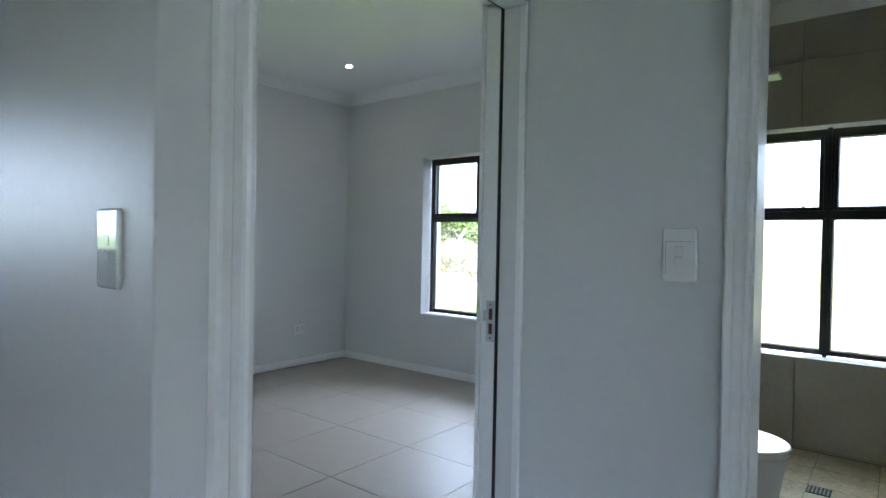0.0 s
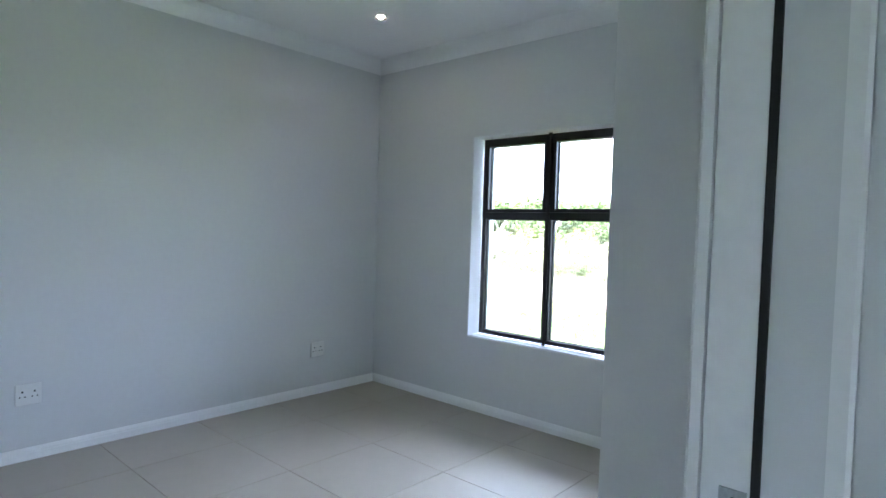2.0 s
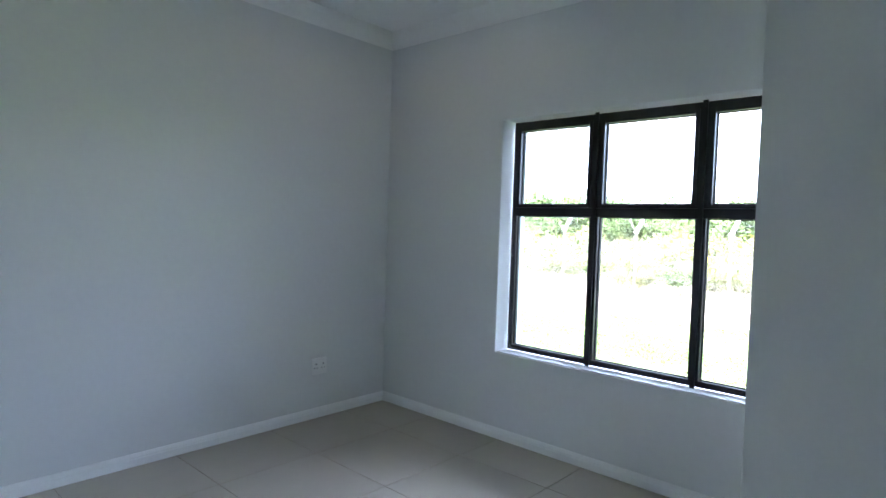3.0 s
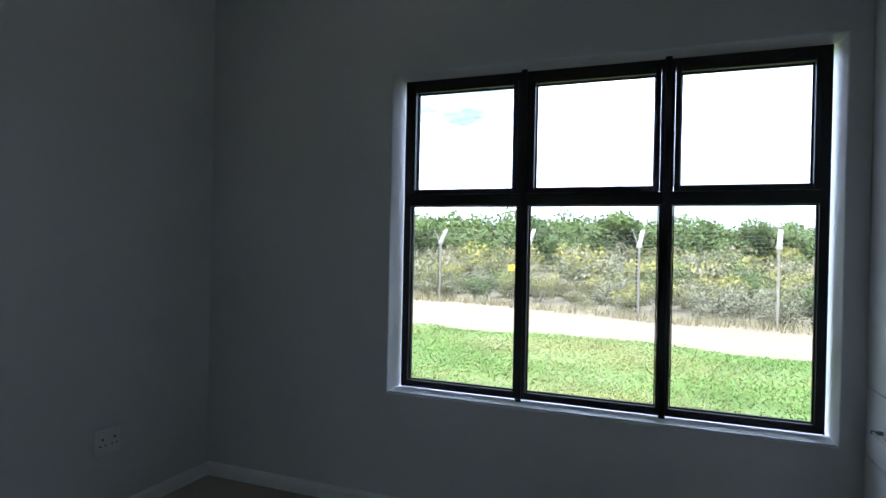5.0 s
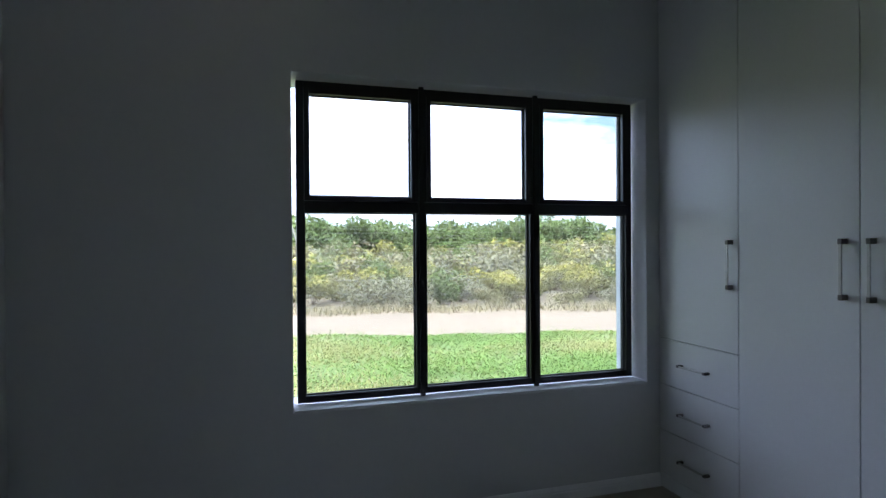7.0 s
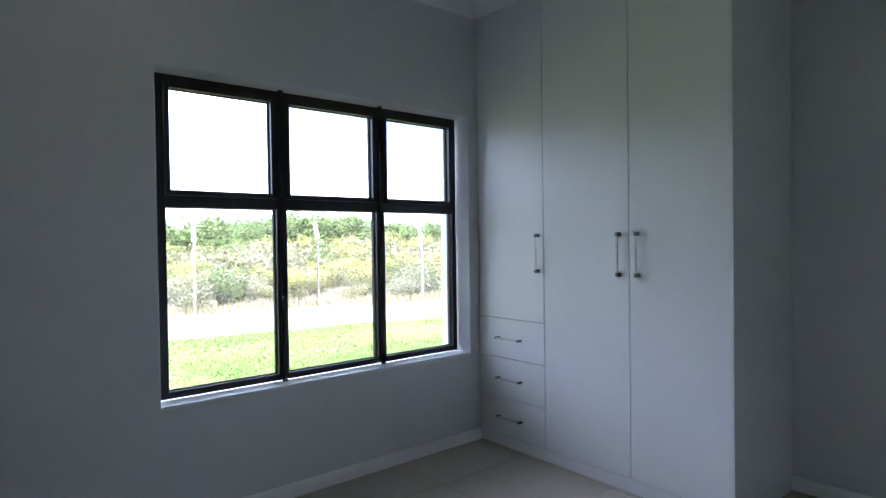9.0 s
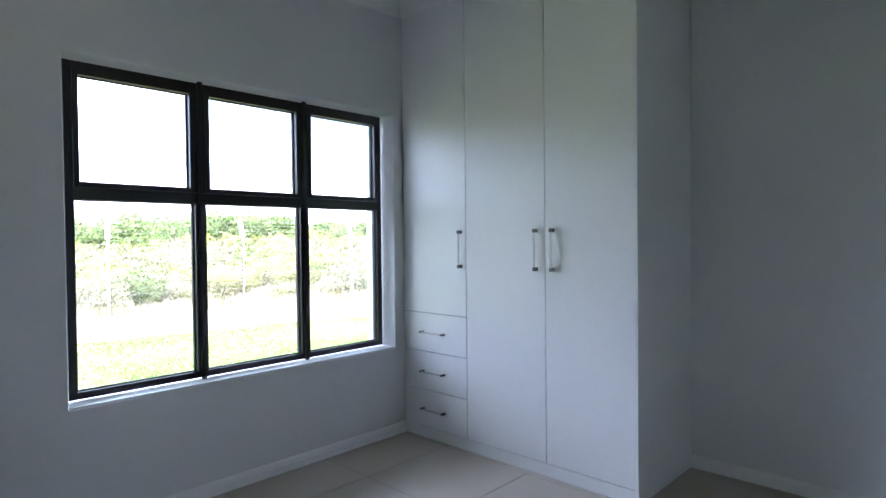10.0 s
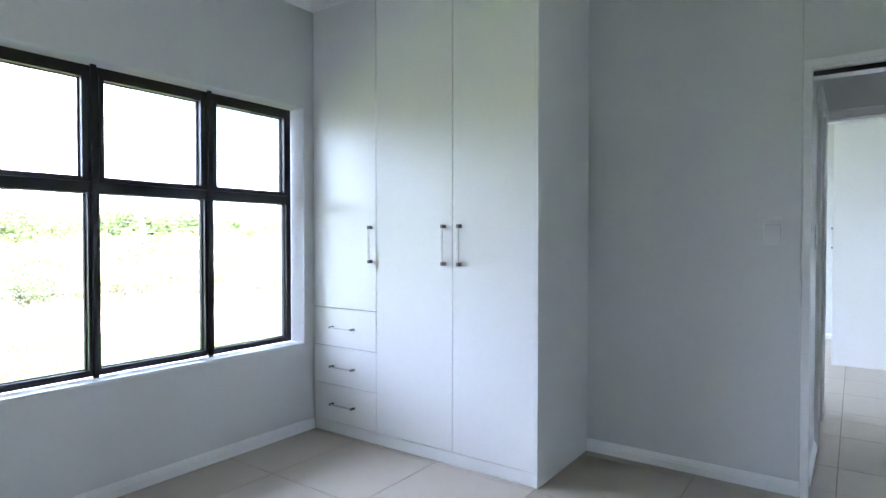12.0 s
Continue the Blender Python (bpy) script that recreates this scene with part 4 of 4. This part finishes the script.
def wire_run(bm, a, b, r=0.002):
    a, b = Vector(a), Vector(b)
    d = (b - a).normalized()
    s = d.orthogonal().normalized()
    q = d.cross(s)
    ring = [s * r, (-s * 0.5 + q * 0.87) * r, (-s * 0.5 - q * 0.87) * r]
    va, vb = [bm.verts.new(a + o) for o in ring], [bm.verts.new(b + o) for o in ring]
    for i in range(3):
        bm.faces.new((va[i], va[(i + 1) % 3], vb[(i + 1) % 3], vb[i]))


A, B = F0 - FD * 6, F0 + FD * 7
L, hgt, e = (B - A).length, 1.35, (B - A).normalized()
bm = bmesh.new()
n = int(L / 0.085)
for i in range(n - 16):
    for s0, s1 in ((i, i + 1.35 / 0.085), (i + 1.35 / 0.085, i)):
        wire_run(bm, A + e * s0 * 0.085 + Vector((0, 0, GZ + 0.06)), A + e * s1 * 0.085 + Vector((0, 0, GZ + 0.06 + hgt)), 0.0013)
part("chain_link_mesh", bm, M_WIRE, fence, "thin diamond wire mesh")
bm = bmesh.new()
for z in (0.08, 0.4, 0.75, 1.1, 1.42, 1.50, 1.58, 1.66):
    wire_run(bm, A - fn * 0.05 + Vector((0, 0, GZ + z)), B - fn * 0.05 + Vector((0, 0, GZ + z)), 0.0022)
for q in range(1, 6):
    o = fn * 0.062 * q + Vector((0, 0, GZ + 1.66 + 0.08 * q))
    wire_run(bm, A + o, B + o, 0.0022)
for q in range(1, 4):
    o = -fn * 0.06 * q + Vector((0, 0, GZ + 1.66 + 0.11 * q))
    wire_run(bm, A + o, B + o, 0.0018)
part("strands", bm, M_WIRE, fence, "taut horizontal fence wires")
sg = base("warning_sign", -1.55, 12.14, 0.7, "small yellow warning plate hung on the fence", "sign")
bm = bmesh.new()
sc_ = F0 + FD * -1.16 - fn * 0.07
for a, b, c, d, mm in ((-0.11, 0.11, 0.64, 0.79, 0),):
    box(bm, a, b, -0.003, 0.003, c, d, bevel=0.001)
bmesh.ops.transform(bm, matrix=Matrix.Translation((sc_.x, sc_.y, 0)) @ Matrix.Rotation(math.atan2(FD.y, FD.x), 4, "Z"), verts=bm.verts)
part("plate", bm, M_SIGN, sg)
bm = bmesh.new()
for a, b, c, d in ((-0.08, 0.08, 0.665, 0.685), (-0.07, 0.07, 0.755, 0.768), (-0.025, 0.025, 0.70, 0.745)):
    box(bm, a, b, -0.005, -0.0035, c, d)
bmesh.ops.transform(bm, matrix=Matrix.Translation((sc_.x, sc_.y, 0)) @ Matrix.Rotation(math.atan2(FD.y, FD.x), 4, "Z"), verts=bm.verts)
part("marks", bm, M_SIGNMARK, sg, "plain dark bars")

# ---- floors and tile pieces ----
slab = boxes("floor", M_GROUT, None, (-0.28, 9.15, -7.08, 0.28, -0.30, -0.0035), bevel=0, label="cream porcelain tiled floor with thin dark joints")
tagged(slab, "", "floor", kind="structure")
slab.location.z = -0.0
PX, PY, P0X, P0Y, J = 0.600, 0.600, 2.321 - 0.600 * 5, -0.385 + 0.600 * 2, 0.0014
rooms = [(0.0, W, D, 0.0), (0.0, 5.12, -6.8, -3.79), (3.745, 5.12, -3.79, -2.665), (5.24, 8.85, -3.58, 0.0), (W, 3.745, -3.638, -2.671), (5.12, 5.24, -3.70, -2.57), (4.376, 5.03, -2.665, -2.52), (5.12, 5.24, -6.3, -4.25), (5.24, 8.85, -6.8, -3.70)]
tile_cache = {}


def tile(x0, x1, y0, y1, z, mat, parent, name="tile", thick=0.006):
    w, d = round(x1 - x0, 3), round(y1 - y0, 3)
    if w < 0.004 or d < 0.004:
        return
    key = (w, d, mat.name)
    if key not in tile_cache:
        c = 0.0012
        hw, hd = w / 2, d / 2
        v = [(sx * (hw - i), sy * (hd - i), zz) for i, zz in ((0, -thick), (0, -c), (c, 0)) for sx, sy in ((-1, -1), (1, -1), (1, 1), (-1, 1))]
        f = [(8, 9, 10, 11)] + [(a * 4 + k, a * 4 + (k + 1) % 4, a * 4 + 4 + (k + 1) % 4, a * 4 + 4 + k) for a in (0, 1) for k in range(4)]
        me = bpy.data.meshes.new("tile")
        me.from_pydata(v, [], f)
        me.materials.append(mat)
        tile_cache[key] = me
    ob = new(name, tile_cache[key])
    ob.parent = parent
    ob.location = ((x0 + x1) / 2, (y0 + y1) / 2, z)
    return ob


for rx0, rx1, ry0, ry1 in rooms:
    for i in range(-2, 18):
        for j in range(-1, 16):
            x0, y1 = P0X + PX * i, P0Y - PY * j
            a, b = max(x0 + J, rx0), min(x0 + PX - J, rx1)
            c, d = max(y1 - PY + J, ry0), min(y1 - J, ry1)
            if b - a > 0.004 and d - c > 0.004:
                tile(a, b, c, d, 0.0, M_TILE, slab)
for i in range(5):
    for j in range(9):
        a, b = 3.70 + 0.3 * i, min(3.70 + 0.3 * i + 0.297, 5.10)
        c, d = max(-0.3 * (j + 1) + 0.003, -2.52), -0.3 * j
        if d - c > 0.01:
            tile(a, b, c, d, 0.0, M_BFLOOR, slab)
north_bath = bpy.data.objects["wall_north_bathroom"]
for i in range(-1, 3):
    for j in range(-1, 3):
        x0, x1, z0, z1 = max(4.155 + 0.6 * i, 3.70), min(4.155 + 0.6 * (i + 1), 5.10), max(0.02 + 1.2 * j, 0.004), min(0.02 + 1.2 * (j + 1), H - 0.01)
        if x1 - x0 < 0.01 or z1 - z0 < 0.01:
            continue
        cut = [(x0, x1, z0, min(z1, BWIN[2])), (x0, x1, max(z0, BWIN[3]), z1), (x0, min(x1, BWIN[0]), max(z0, BWIN[2]), min(z1, BWIN[3])), (max(x0, BWIN[1]), x1, max(z0, BWIN[2]), min(z1, BWIN[3]))]
        for a, b, c, d in cut:
            if b - a > 0.01 and d - c > 0.01:
                o = tile(a + 0.0015, b - 0.0015, c + 0.0015, d - 0.0015, 0, M_BTILE, north_bath, "wall_tile")
                o.location = ((a + b) / 2, -0.006, (c + d) / 2)
                o.rotation_euler = (radians(90), 0, 0)
